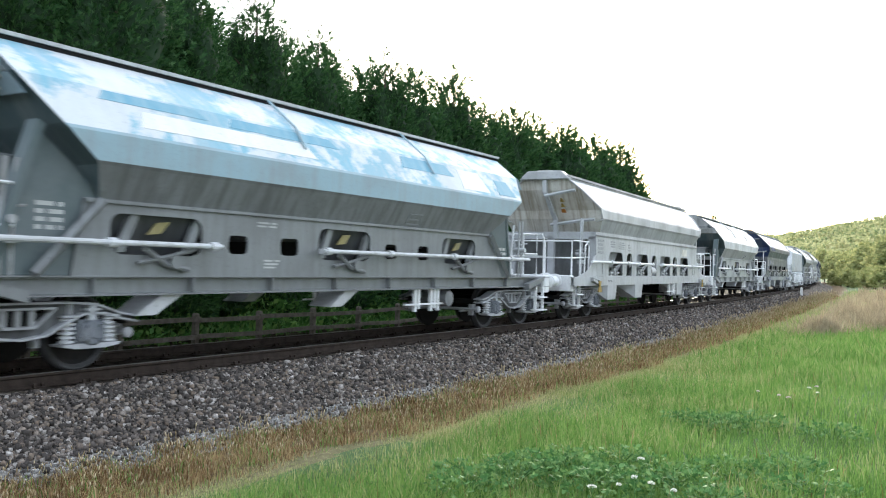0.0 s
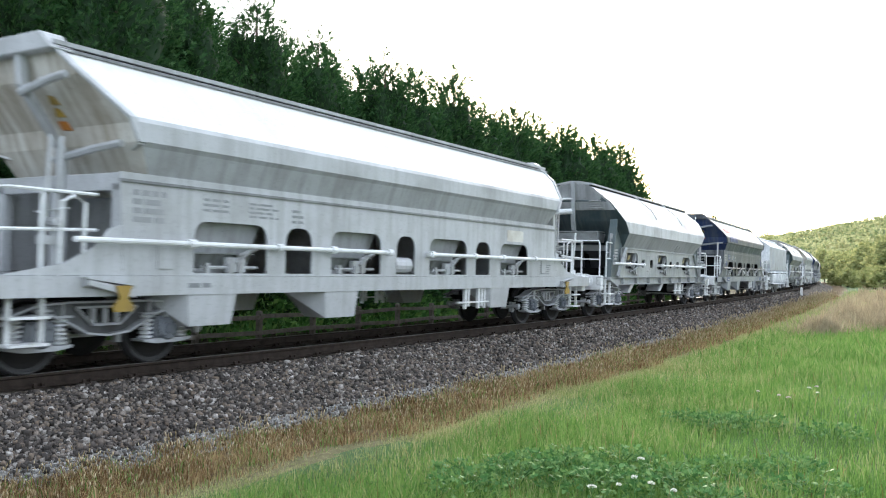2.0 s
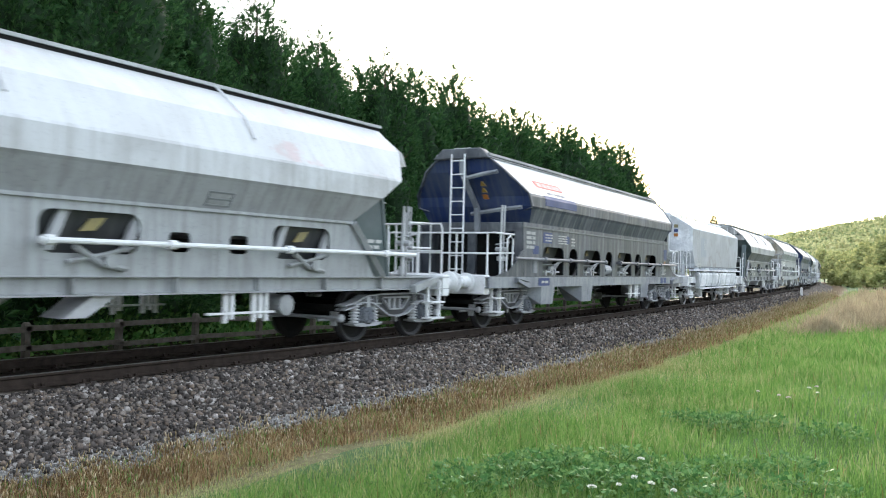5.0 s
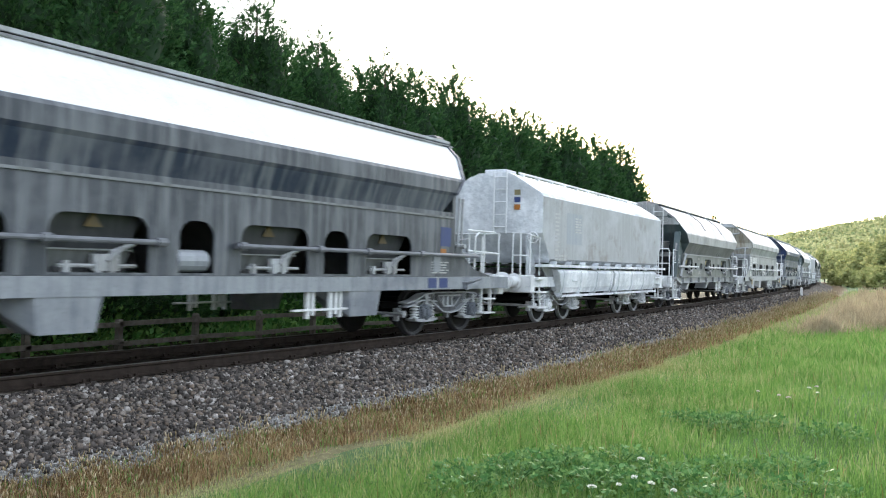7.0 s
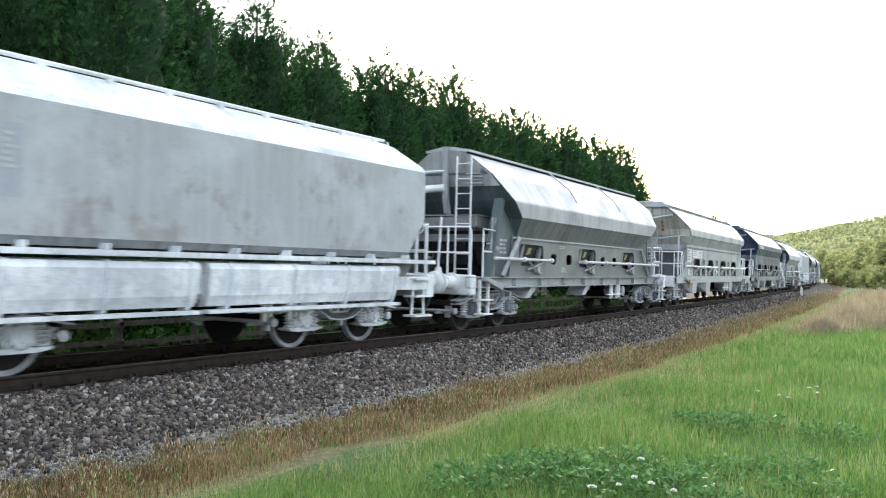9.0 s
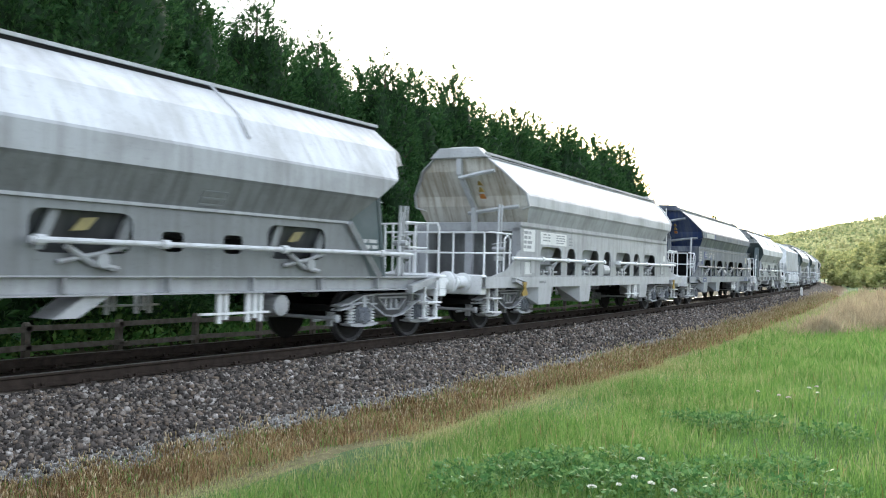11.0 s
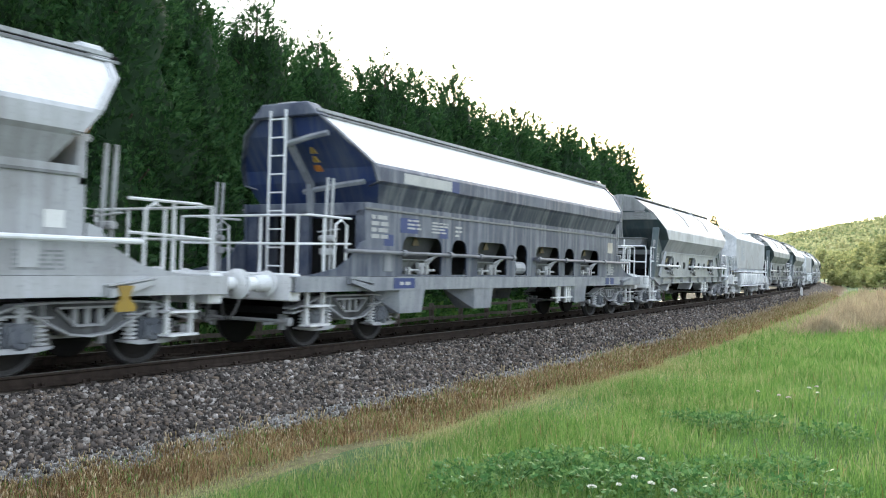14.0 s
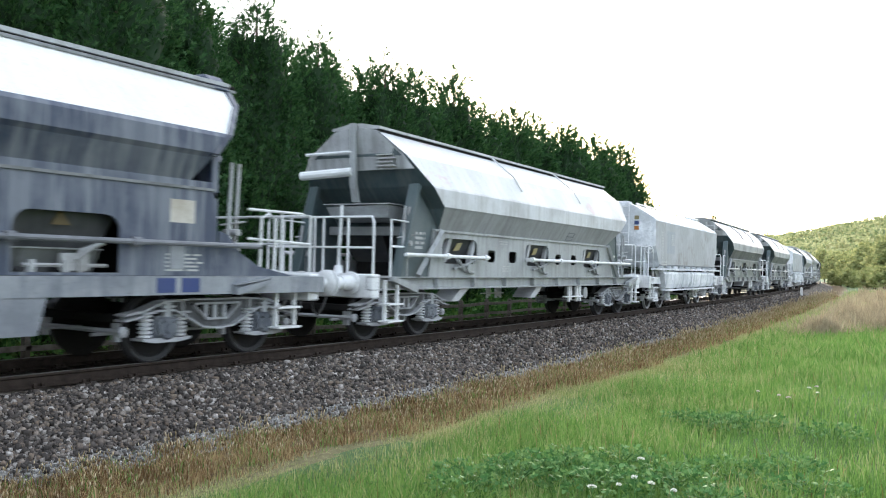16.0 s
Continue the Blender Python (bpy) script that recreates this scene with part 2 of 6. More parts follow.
STONE = stone_mat("ballast_stone", [(0.0, (0.018, 0.015, 0.013)), (0.3, (0.056, 0.046, 0.041)), (0.58, (0.135, 0.113, 0.1)), (0.78, (0.2, 0.148, 0.11)), (0.92, (0.27, 0.24, 0.215)), (1.0, (0.48, 0.44, 0.41))])
GRITSTONE = stone_mat("grit_stone", [(0.0, (0.12, 0.115, 0.11)), (0.5, (0.3, 0.285, 0.265)), (1.0, (0.55, 0.53, 0.5))])
BED, SOIL = bed_mat(), soil_mat()
VERGE = gritty("sandy_bare_edge", (0.09, 0.082, 0.038), (0.22, 0.19, 0.11), 9)
LITTER = gritty("red_brown_litter", (0.06, 0.04, 0.02), (0.2, 0.14, 0.08))
GRIT = gritty("pale_grit", (0.1, 0.093, 0.085), (0.34, 0.325, 0.3), 48)
# Darker brown ballast along and between the rails.
DARKBED = gritty("dark_brown_ballast", (0.015, 0.012, 0.01), (0.06, 0.046, 0.036), 22)
# Darker soil from the track's far edge out under the trees.
SHADESOIL = gritty("dark_tree_side_soil", (0.02, 0.022, 0.012), (0.06, 0.055, 0.03), 9)


# ---- mesh helpers ----
def finish(name, me, parent=None, label="", smooth=False):
    ob = new(name, me)
    ob.parent = parent
    if label:
        ob["label"] = label
    if smooth:
        me.polygons.foreach_set("use_smooth", [True] * len(me.polygons))
    return ob


def part(name, bm, material, parent, label="", bevel=0.0, smooth=False):
    """ONE mesh object from a bmesh, under a thing or a part."""
    bmesh.ops.recalc_face_normals(bm, faces=bm.faces)
    if bevel:
        es = [e for e in bm.edges if len(e.link_faces) == 2 and e.calc_face_angle(0) > 0.6]
        bmesh.ops.bevel(bm, geom=es, offset=bevel, segments=1, affect="EDGES", clamp_overlap=True)
    me = bpy.data.meshes.new(name)
    bm.to_mesh(me)
    bm.free()
    for mm in (material if isinstance(material, (list, tuple)) else [material]):
        me.materials.append(mm)
    return finish(name, me, parent, label, smooth)


def soup(name, verts, faces, mats, parent=None, label="", index=None):
    """One mesh from numpy arrays; faces all of one size."""
    me = bpy.data.meshes.new(name)
    n, k = faces.shape
    me.vertices.add(len(verts))
    me.vertices.foreach_set("co", np.ascontiguousarray(verts, dtype=np.float32).ravel())
    me.loops.add(n * k)
    me.loops.foreach_set("vertex_index", np.ascontiguousarray(faces, dtype=np.int32).ravel())
    me.polygons.add(n)
    me.polygons.foreach_set("loop_start", np.arange(0, n * k, k, dtype=np.int32))
    if index is not None:
        me.polygons.foreach_set("material_index", np.ascontiguousarray(index, dtype=np.int32))
    me.update(calc_edges=True)
    for mm in (mats if isinstance(mats, (list, tuple)) else [mats]):
        me.materials.append(mm)
    return finish(name, me, parent, label)


def box(bm, x0, x1, y0, y1, z0, z1, mi=0):
    v = [bm.verts.new((x, y, z)) for x in (x0, x1) for y in (y0, y1) for z in (z0, z1)]
    for f in ((0, 1, 3, 2), (4, 6, 7, 5), (0, 4, 5, 1), (2, 3, 7, 6), (0, 2, 6, 4), (1, 5, 7, 3)):
        bm.faces.new([v[i] for i in f]).material_index = mi


def loft(bm, rings, cap=True, mi=0):
    vs = [[bm.verts.new(p) for p in r] for r in rings]
    n = len(vs[0])
    for a, b in zip(vs, vs[1:]):
        for i in range(n):
            bm.faces.new((a[i], a[(i + 1) % n], b[(i + 1) % n], b[i])).material_index = mi
    if cap:
        bm.faces.new(vs[0]).material_index = mi
        bm.faces.new(vs[-1]).material_index = mi
    return vs


def prism(bm, pts, y0, y1, mi=0):
    """A polygon in x and z drawn out along y."""
    loft(bm, [[(x, y0, z) for x, z in pts], [(x, y1, z) for x, z in pts]], True, mi)


def slab(bm, pts, x0, x1, mi=0):
    """A polygon in y and z drawn out along x."""
    loft(bm, [[(x0, y, z) for y, z in pts], [(x1, y, z) for y, z in pts]], True, mi)


def tube(bm, pts, r, n=6, mi=0):
    pts = [Vector(p) for p in pts]
    rings = []
    for i, p in enumerate(pts):
        d = (pts[min(i + 1, len(pts) - 1)] - pts[max(i - 1, 0)]).normalized()
        side = d.orthogonal().normalized() if abs(d.z) > 0.95 else d.cross(Vector((0, 0, 1))).normalized()
        up = side.cross(d)
        rings.append([p + r * (math.cos(2 * math.pi * k / n) * side + math.sin(2 * math.pi * k / n) * up) for k in range(n)])
    loft(bm, rings, True, mi)


def lathe(bm, prof, axis="x", at=(0, 0, 0), n=20, mi=0, cap=True):
    """Rings of (along, radius) about an axis."""
    rings = []
    for a, r in prof:
        ring = []
        for k in range(n):
            c, s = r * math.cos(2 * math.pi * k / n), r * math.sin(2 * math.pi * k / n)
            o = {"x": (a, c, s), "y": (c, a, s), "z": (c, s, a)}[axis]
            ring.append((at[0] + o[0], at[1] + o[1], at[2] + o[2]))
        rings.append(ring)
    loft(bm, rings, cap, mi)


def rounded(y0, y1, z0, z1, r, low=True):
    """A rectangle in y and z with round corners (the upper ones alone when low is False)."""
    out = []
    for cy, cz, a0 in ((y1 - r, z1 - r, 0), (y0 + r, z1 - r, 90)):
        out += [(cy + r * math.cos(radians(a0 + d)), cz + r * math.sin(radians(a0 + d))) for d in (0, 22, 45, 68, 90)]
    if low:
        for cy, cz, a0 in ((y0 + r, z0 + r, 180), (y1 - r, z0 + r, 270)):
            out += [(cy + r * math.cos(radians(a0 + d)), cz + r * math.sin(radians(a0 + d))) for d in (0, 45, 90)]
    else:
        out += [(y0, z0), (y1, z0)]
    return out


def pierced(bm, outline, holes, x, thick):
    """A plate in y and z at x with holes through it."""
    edges = []
    for loop in [outline] + holes:
        vs = [bm.verts.new((x, y, z)) for y, z in loop]
        edges += [bm.edges.new((vs[i], vs[(i + 1) % len(vs)])) for i in range(len(vs))]
    faces = [g for g in bmesh.ops.triangle_fill(bm, use_beauty=True, edges=edges)["geom"] if isinstance(g, bmesh.types.BMFace)]
    out = bmesh.ops.extrude_face_region(bm, geom=faces)
    bmesh.ops.translate(bm, vec=(-thick, 0, 0), verts=[v for v in out["geom"] if isinstance(v, bmesh.types.BMVert)])


def fresh():
    return bmesh.new()


# ---- the ground ----
def ground_z(u):
    return np.interp(u, [-3000, -400, -60, -25, -8, -5, -3.6, -2.9, -2.6, 2.5, 2.75, 4.2, 5.2, 8, 11, 25, 60, 400, 3000],
                     [-6, -4, -1.0, 0.2, -0.1, -0.25, -0.4, -0.62, -0.9, -0.9, -0.62, -0.56, -0.5, -0.36, -0.27, -0.3, -0.6, -3, -6])


def sheet(name, ys, us, zf, mats, pick=None):
    Y, U = np.meshgrid(np.array(ys, float), np.array(us, float), indexing="ij")
    X = line_x(Y) + U
    Z = zf(U, Y, X)
    n, k = Y.shape
    a = (np.arange(n - 1)[:, None] * k + np.arange(k - 1)[None, :]).ravel()
    faces = np.stack([a, a + 1, a + k + 1, a + k], 1)
    idx = None
    if pick is not None:
        cu = (U[:-1, :-1] + U[1:, 1:]).ravel() / 2
        cy = (Y[:-1, :-1] + Y[1:, 1:]).ravel() / 2
        idx = pick(cu, cy)
    return soup(name, np.stack([X.ravel(), Y.ravel(), Z.ravel()], 1), faces, mats, index=idx)


def wavy(Y, a, b):
    return 0.12 * np.sin(Y * a) + 0.09 * np.sin(Y * b + 1.3)


YS = np.concatenate([[-3000, -800, -300, -150, -80, -40, -20, -10], np.arange(-6, 46, 0.5), np.arange(46, 120, 2), np.arange(120, 300, 6), [320, 360, 420, 500, 600, 650, 800, 1200, 3500]])
US = np.concatenate([[-3000, -1200, -400, -160, -60, -30, -20, -14, -10, -8, -6.5, -5.5, -4.8, -4.2], np.arange(-3.6, 6.2, 0.1), np.arange(6.5, 14, 0.5), [15, 17, 20, 25, 32, 45, 60, 100, 200, 400, 1200, 3000]])
ground = sheet("ground", YS, US,
               lambda U, Y, X: ground_z(U) + (np.abs(U) > 2.9) * (0.04 * np.sin(X * 1.7 + Y * 0.6) * np.sin(Y * 0.9 - X * 0.4)),
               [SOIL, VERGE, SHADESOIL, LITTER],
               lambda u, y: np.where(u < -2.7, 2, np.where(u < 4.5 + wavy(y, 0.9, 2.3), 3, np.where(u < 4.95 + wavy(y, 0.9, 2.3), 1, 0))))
tagged(ground, "green meadow sloping gently to the railway with a dry brown verge", "ground", kind="structure")

YB = np.concatenate([[-150, -80, -40, -15], np.arange(-6, 60, 0.5), np.arange(60, 420, 4)])
UB = [-3.0, -2.7, -1.85, -1.6, -0.9, -0.55, 0.55, 0.9, 1.6, 1.95, 2.15, 2.4, 2.6, 2.75, 2.9, 3.05, 3.2, 3.35]
bed_z = lambda U: np.interp(U, [-3.0, -1.8, -1.5, 1.6, 1.85, 2.7, 3.1, 3.35], [-0.66, -0.2, -0.17, -0.17, -0.2, -0.55, -0.575, -0.64])
ballast = sheet("ballast_bed", YB, UB, lambda U, Y, X: bed_z(U) + 0.02 * np.sin(Y * 3.1 + U * 4) * np.sin(Y * 1.3), [BED, GRIT, DARKBED],
                lambda u, y: np.where(np.abs(u) < 1.0, 2, ((u > 2.6 + 0.5 * wavy(y, 1.3, 3.1)) & (y < 60)).astype(int)))
tagged(ballast, "grey crushed-stone ballast shoulder edged with pale grit", "ballast", kind="structure")


def stones():
    """Loose ballast on the shoulder beside the line, nearest stretch."""
    rng = np.random.default_rng(4)
    ico = np.array([(x, y, z) for x in (-1, 1) for y in (-1, 1) for z in (-1, 1)]) * 0.72
    tri = np.array([(0, 1, 3), (0, 3, 2), (4, 6, 7), (4, 7, 5), (0, 4, 5), (0, 5, 1), (2, 3, 7), (2, 7, 6), (0, 2, 6), (0, 6, 4), (1, 5, 7), (1, 7, 3)])
    n = 74000
    q = rng.random(n)
    y = np.where(q < 0.06, rng.uniform(-9, 2, n), np.where(q < 0.62, rng.uniform(1.5, 14, n), np.where(q < 0.88, rng.uniform(14, 34, n), rng.uniform(34, 75, n))))
    u = 1.15 + 1.6 * rng.random(n) ** 0.85
    u = np.where(rng.random(n) < 0.06, u + rng.random(n) * 0.7, u)
    r = rng.uniform(0.012, 0.03, n) * np.clip(0.85 + y / 70, 1, 1.7)
    r = np.where(rng.random(n) < 0.08, r * 1.4, r)
    z = np.where(u < 2.95, bed_z(u), np.maximum(ground_z(u), bed_z(np.minimum(u, 3.1)))) + r * rng.uniform(-0.2, 1.3, n)
    v = ico[None] * (1 + rng.uniform(-0.5, 0.35, (n, 8, 3)))
    v = v * rng.uniform(0.6, 1.35, (n, 1, 3)) * r[:, None, None]
    a = rng.uniform(0, 2 * np.pi, n)
    b = rng.uniform(-0.9, 0.9, n)
    c, s = np.cos(b)[:, None], np.sin(b)[:, None]
    v = np.stack([v[..., 0] * c - v[..., 2] * s, v[..., 1], v[..., 0] * s + v[..., 2] * c], -1)
    c, s = np.cos(a)[:, None], np.sin(a)[:, None]
    v = np.stack([v[..., 0] * c - v[..., 1] * s, v[..., 0] * s + v[..., 1] * c, v[..., 2]], -1)
    v = v + np.stack([line_x(y) + u, y, z], 1)[:, None, :]
    f = (tri[None] + 8 * np.arange(n)[:, None, None]).reshape(-1, 3)
    m = 9000
    gy = np.where(rng.random(m) < 0.7, rng.uniform(2, 14, m), rng.uniform(14, 40, m))
    gu = 2.55 + 0.85 * rng.beta(2, 1.8, m) + 0.5 * wavy(gy, 1.3, 3.1)
    gr = rng.uniform(0.006, 0.02, m) * np.clip(0.75 + gy / 28, 1, 2)
    gz = np.where(gu < 3.3, bed_z(gu), ground_z(gu)) + gr * 0.5
    gv = ico[None] * (1 + rng.uniform(-0.5, 0.35, (m, 8, 3))) * gr[:, None, None] + np.stack([line_x(gy) + gu, gy, gz], 1)[:, None, :]
    gf = (tri[None] + 8 * np.arange(m)[:, None, None]).reshape(-1, 3)
    tagged(soup("grit_stones", gv.reshape(-1, 3), gf, GRITSTONE), "small pale grit between ballast and dry grass", "gravel", kind="stuff")
    tagged(soup("ballast_stones", v.reshape(-1, 3), f, STONE), "loose grey and brown crushed ballast stones", "ballast", kind="stuff")


stones()


def blades(name, n, region, h, w, material, seed, lean=0.35, seg=2):
    """Grass: bent tapering blades at places from region(rng, n) -> x, y, z, scale."""
    rng = np.random.default_rng(seed)
    x, y, z, sc = region(rng, n)
    n = len(x)
    hh = h * sc * rng.uniform(0.55, 1.25, n)
    a = rng.uniform(0, 2 * np.pi, n)
    b = rng.uniform(0, 2 * np.pi, n)
    ln = lean * rng.uniform(0.2, 1.6, n)
    side = np.stack([np.cos(a), np.sin(a), 0 * a], 1) * (w * sc * rng.uniform(0.6, 1.4, n))[:, None]
    out = np.stack([np.cos(b), np.sin(b), 0 * b], 1)
    base = np.stack([x, y, z], 1)
    mid = base + out * (hh * ln * 0.3)[:, None] + np.array([0, 0, 1.0]) * (hh * 0.6)[:, None]
    tip = base + out * (hh * ln)[:, None] + np.array([0, 0, 1.0]) * (hh * (1 - 0.25 * ln))[:, None]
    v = np.stack([base - side, base + side, mid - side * 0.7, mid + side * 0.7, tip], 1)
    k = 5 * np.arange(n)[:, None]
    f = np.stack([k + [0, 1, 3], k + [0, 3, 2], k + [2, 3, 4]], 1).reshape(-1, 3)
    return soup(name, v.reshape(-1, 3), f, material), tip


def meadow(rng, n):
    """Inside the wedge of field beside the line, denser near the path's edge."""
    d = 2.2 + 23 * rng.random(n) ** 1.6
    a = rng.uniform(radians(2), radians(57), n)
    x, y = -d * np.sin(a), d * np.cos(a)
    wide = rng.random(n) < 0.22
    x, y = np.where(wide, rng.uniform(-6, 9, n), x), np.where(wide, rng.uniform(-9, 28, n), y)
    d = np.hypot(x, y)
    u = x - line_x(y)
    keep = u > 4.55 + 0.7 * rng.random(n) + wavy(y, 0.9, 2.3)
    x, y, u, d = x[keep], y[keep], u[keep], d[keep]
    tall = 0.95 + 0.3 * np.sin(x * 1.3 + 0.7 * y) * np.sin(y * 0.8 - 0.5 * x)
    sc = (0.75 + 0.03 * np.minimum(d, 20)) * np.clip(tall, 0.45, 1.3) * np.clip((u - 4.4) / 1.1, 0.35, 1)
    return x, y, ground_z(u) - 0.02, sc


def far_meadow(rng, n):
    y = 18 + 75 * rng.random(n) ** 1.3
    x = line_x(y) + 4.9 + 1.0 * rng.random(n) + rng.random(n) * (6 + y * 0.22)
    u = x - line_x(y)
    return x, y, ground_z(u) - 0.03, 1.0 + y * 0.012


def verge(rng, n):
    y = np.where(rng.random(n) < 0.1, rng.uniform(-9, 4, n), 2 + 75 * rng.random(n) ** 1.9)
    u = 3.05 + 1.7 * rng.beta(1.3, 1.45, n) + wavy(y, 0.9, 2.3)
    x = line_x(y) + u
    clump = np.sin(x * 5.1 + 2 * y) * np.sin(y * 4.3 - x) + np.sin(x * 11 - y * 7) * 0.6
    keep = clump + rng.normal(0, 0.7, n) > -0.5
    x, y, u, clump = x[keep], y[keep], u[keep], clump[keep]
    return x, y, ground_z(u) - 0.02, (0.85 + 0.022 * y) * np.clip(1 + 0.3 * clump, 0.5, 1.5)


def meadow_edge(rng, n):
    """The yellowing strip of the field next to the bare sandy edge."""
    y = np.where(rng.random(n) < 0.1, rng.uniform(-9, 4, n), 2.5 + 60 * rng.random(n) ** 1.8)
    u = 4.75 + 2.6 * rng.random(n) ** 1.7 + wavy(y, 0.9, 2.3)
    return line_x(y) + u, y, ground_z(u) - 0.02, (0.8 + 0.02 * y) * np.clip((u - 4.3) / 1.0, 0.4, 1)


def bare_edge(rng, n):
    """The trodden sandy strip between the dry verge and the meadow."""
    y = np.where(rng.random(n) < 0.1, rng.uniform(-9, 4, n), 2.5 + 60 * rng.random(n) ** 1.8)
    u = 4.3 + 0.85 * rng.random(n) + wavy(y, 0.9, 2.3) + 0.15 * np.sin(y * 5)
    return line_x(y) + u, y, ground_z(u) - 0.01, 0.8 + 0.02 * y


def grasses():
    g, _ = blades("meadow_edge_grass", 42000, meadow_edge, 0.17, 0.004, PALEGRASS, 17, 0.4)
    tagged(g, "yellowing thin grass along the meadow's edge", "grass", kind="stuff")
    g, _ = blades("meadow_grass", 245000, meadow, 0.19, 0.0046, GRASS, 11)
    tagged(g, "fresh green unmown meadow grass", "grass", kind="stuff")
    g, _ = blades("tall_stalks", 1800, meadow, 0.36, 0.0028, DRYGRASS, 16, 0.3)
    tagged(g, "thin pale stalks standing over the meadow grass", "grass", kind="stuff")
    g, _ = blades("far_meadow_grass", 42000, far_meadow, 0.24, 0.012, GRASS, 12)
    tagged(g, "green meadow grass running along the line", "grass", kind="stuff")
    g, _ = blades("dry_verge_grass", 105000, verge, 0.13, 0.0042, DRYGRASS, 13, 0.5)
    tagged(g, "dry reddish-brown grass along the ballast edge", "grass", kind="stuff")
    g, _ = blades("short_dry_grass", 30000, bare_edge, 0.07, 0.0035, PALEGRASS, 18, 0.7)
    tagged(g, "short bleached grass on the sandy edge of the meadow", "grass", kind="stuff")
    g, tip = blades("verge_green_grass", 12000, verge, 0.14, 0.0045, GRASS, 14)
    tagged(g, "sparse green grass among the dry verge", "grass", kind="stuff")
    # straw-coloured ears on thin stalks
    rng = np.random.default_rng(15)
    x, y, z, sc = verge(rng, 9000)
    n = len(x)
    hh = rng.uniform(0.1, 0.2, n) * sc
    b = rng.uniform(0, 6.28, n)
    off = np.stack([np.cos(b), np.sin(b), 0 * b], 1) * (0.3 * hh)[:, None]
    base = np.stack([x, y, z], 1)
    top = base + off + np.stack([0 * x, 0 * x, hh], 1)
    d = (top - base) / np.linalg.norm(top - base, axis=1)[:, None]
    s1 = np.stack([d[:, 1], -d[:, 0], 0 * b], 1)
    s1 /= np.linalg.norm(s1, axis=1)[:, None]
    s2 = np.cross(d, s1)
    w = (0.0065 * sc)[:, None]
    ear = top + d * (0.05 * sc)[:, None]
    mid = (top + ear) / 2
    v = np.stack([base - s1 * w * 0.2, base + s1 * w * 0.2, top, mid + s1 * w, mid - s1 * w * 0.5 + s2 * w * 0.87, mid - s1 * w * 0.5 - s2 * w * 0.87, ear], 1)
    k = 7 * np.arange(n)[:, None]
    f = np.stack([k + q for q in ([0, 1, 2], [2, 3, 4], [2, 4, 5], [2, 5, 3], [6, 4, 3], [6, 5, 4], [6, 3, 5])], 1).reshape(-1, 3)
    tagged(soup("grass_ears", v.reshape(-1, 3), f, SEED), "straw-coloured seed heads standing over the dry verge", "grass", kind="stuff")


grasses()


# ---- the track ----
def track():
    top = new("railway_track")
    tagged(top, "single railway track with rusty steel rails on dark timber sleepers", "railway track", kind="structure")
    ss = [-150 + 6 * i for i in range(26)] + [6 + 1.0 * i for i in range(60)] + [66 + 4 * i for i in range(90)]
    sec = [(-0.07, -0.16), (0.07, -0.16), (0.07, -0.145), (0.012, -0.12), (0.012, -0.045), (0.036, -0.03), (0.036, -0.004), (0.028, 0.0), (-0.028, 0.0), (-0.036, -0.004), (-0.036, -0.03), (-0.012, -0.045), (-0.012, -0.12), (-0.07, -0.145)]
    for side in (0.753, -0.753):
        bm = fresh()
        loft(bm, [[line(s, side + a, z)[0] for a, z in sec] for s in ss])
        for f in bm.faces:
            if len(f.verts) == 4 and sum(v.co.z for v in f.verts) / 4 > -0.005:
                f.material_index = 1
        part("rail", bm, [RAILRUST, RAILTOP], top)
    bm = fresh()
    box(bm, -1.3, 1.3, -0.125, 0.125, -0.3, -0.15)
    bmesh.ops.bevel(bm, geom=bm.edges[:], offset=0.012, segments=1, affect="EDGES")
    for sx in (-0.753, 0.753):
        box(bm, sx - 0.17, sx + 0.17, -0.08, 0.08, -0.151, -0.135, 1)
        for dx in (-0.12, 0.12):
            for dy in (-0.05, 0.05):
                box(bm, sx + dx - 0.018, sx + dx + 0.018, dy - 0.018, dy + 0.018, -0.14, -0.1, 1)
    first = part("sleeper", bm, [TIMBER, RAILRUST], top)
    rng = random.Random(3)
    for i in range(190):
        p, a = line(-12 + 0.62 * i, rng.uniform(-0.04, 0.04))
        ob = first if i == 0 else new("sleeper", first.data)
        ob.parent = top
        ob.matrix_basis = pose(p.x, p.y, rng.uniform(-0.012, 0.004), 0, 0, math.degrees(a) + rng.uniform(-0.8, 0.8))


track()


# ---- bogies ----
def build_wheelset(parent, y, rim):
    bm = fresh()
    lathe(bm, [(-1.0, 0.06), (-0.82, 0.075), (-0.8, 0.1), (0.8, 0.1), (0.82, 0.075), (1.0, 0.06)], "x", n=12)
    for sg in (1, -1):
        prof = [(0.68, 0.12), (0.68, 0.37), (0.672, 0.40), (0.672, 0.475), (0.69, 0.49), (0.705, 0.475), (0.712, 0.462)]
        lathe(bm, [(sg * a, r) for a, r in prof], "x", n=36, cap=False)
        lathe(bm, [(sg * 0.712, 0.462), (sg * 0.795, 0.457), (sg * 0.806, 0.448), (sg * 0.806, 0.43), (sg * 0.79, 0.42), (sg * 0.77, 0.392)], "x", n=36, mi=1, cap=False)
        lathe(bm, [(sg * 0.77, 0.392), (sg * 0.735, 0.34), (sg * 0.73, 0.17), (sg * 0.80, 0.14), (sg * 0.80, 0.1)], "x", n=36, cap=False)
    ob = part("wheelset", bm, [TYRE, rim], parent, smooth=False)
    ob.location = (0, y, 0.46)
    return ob


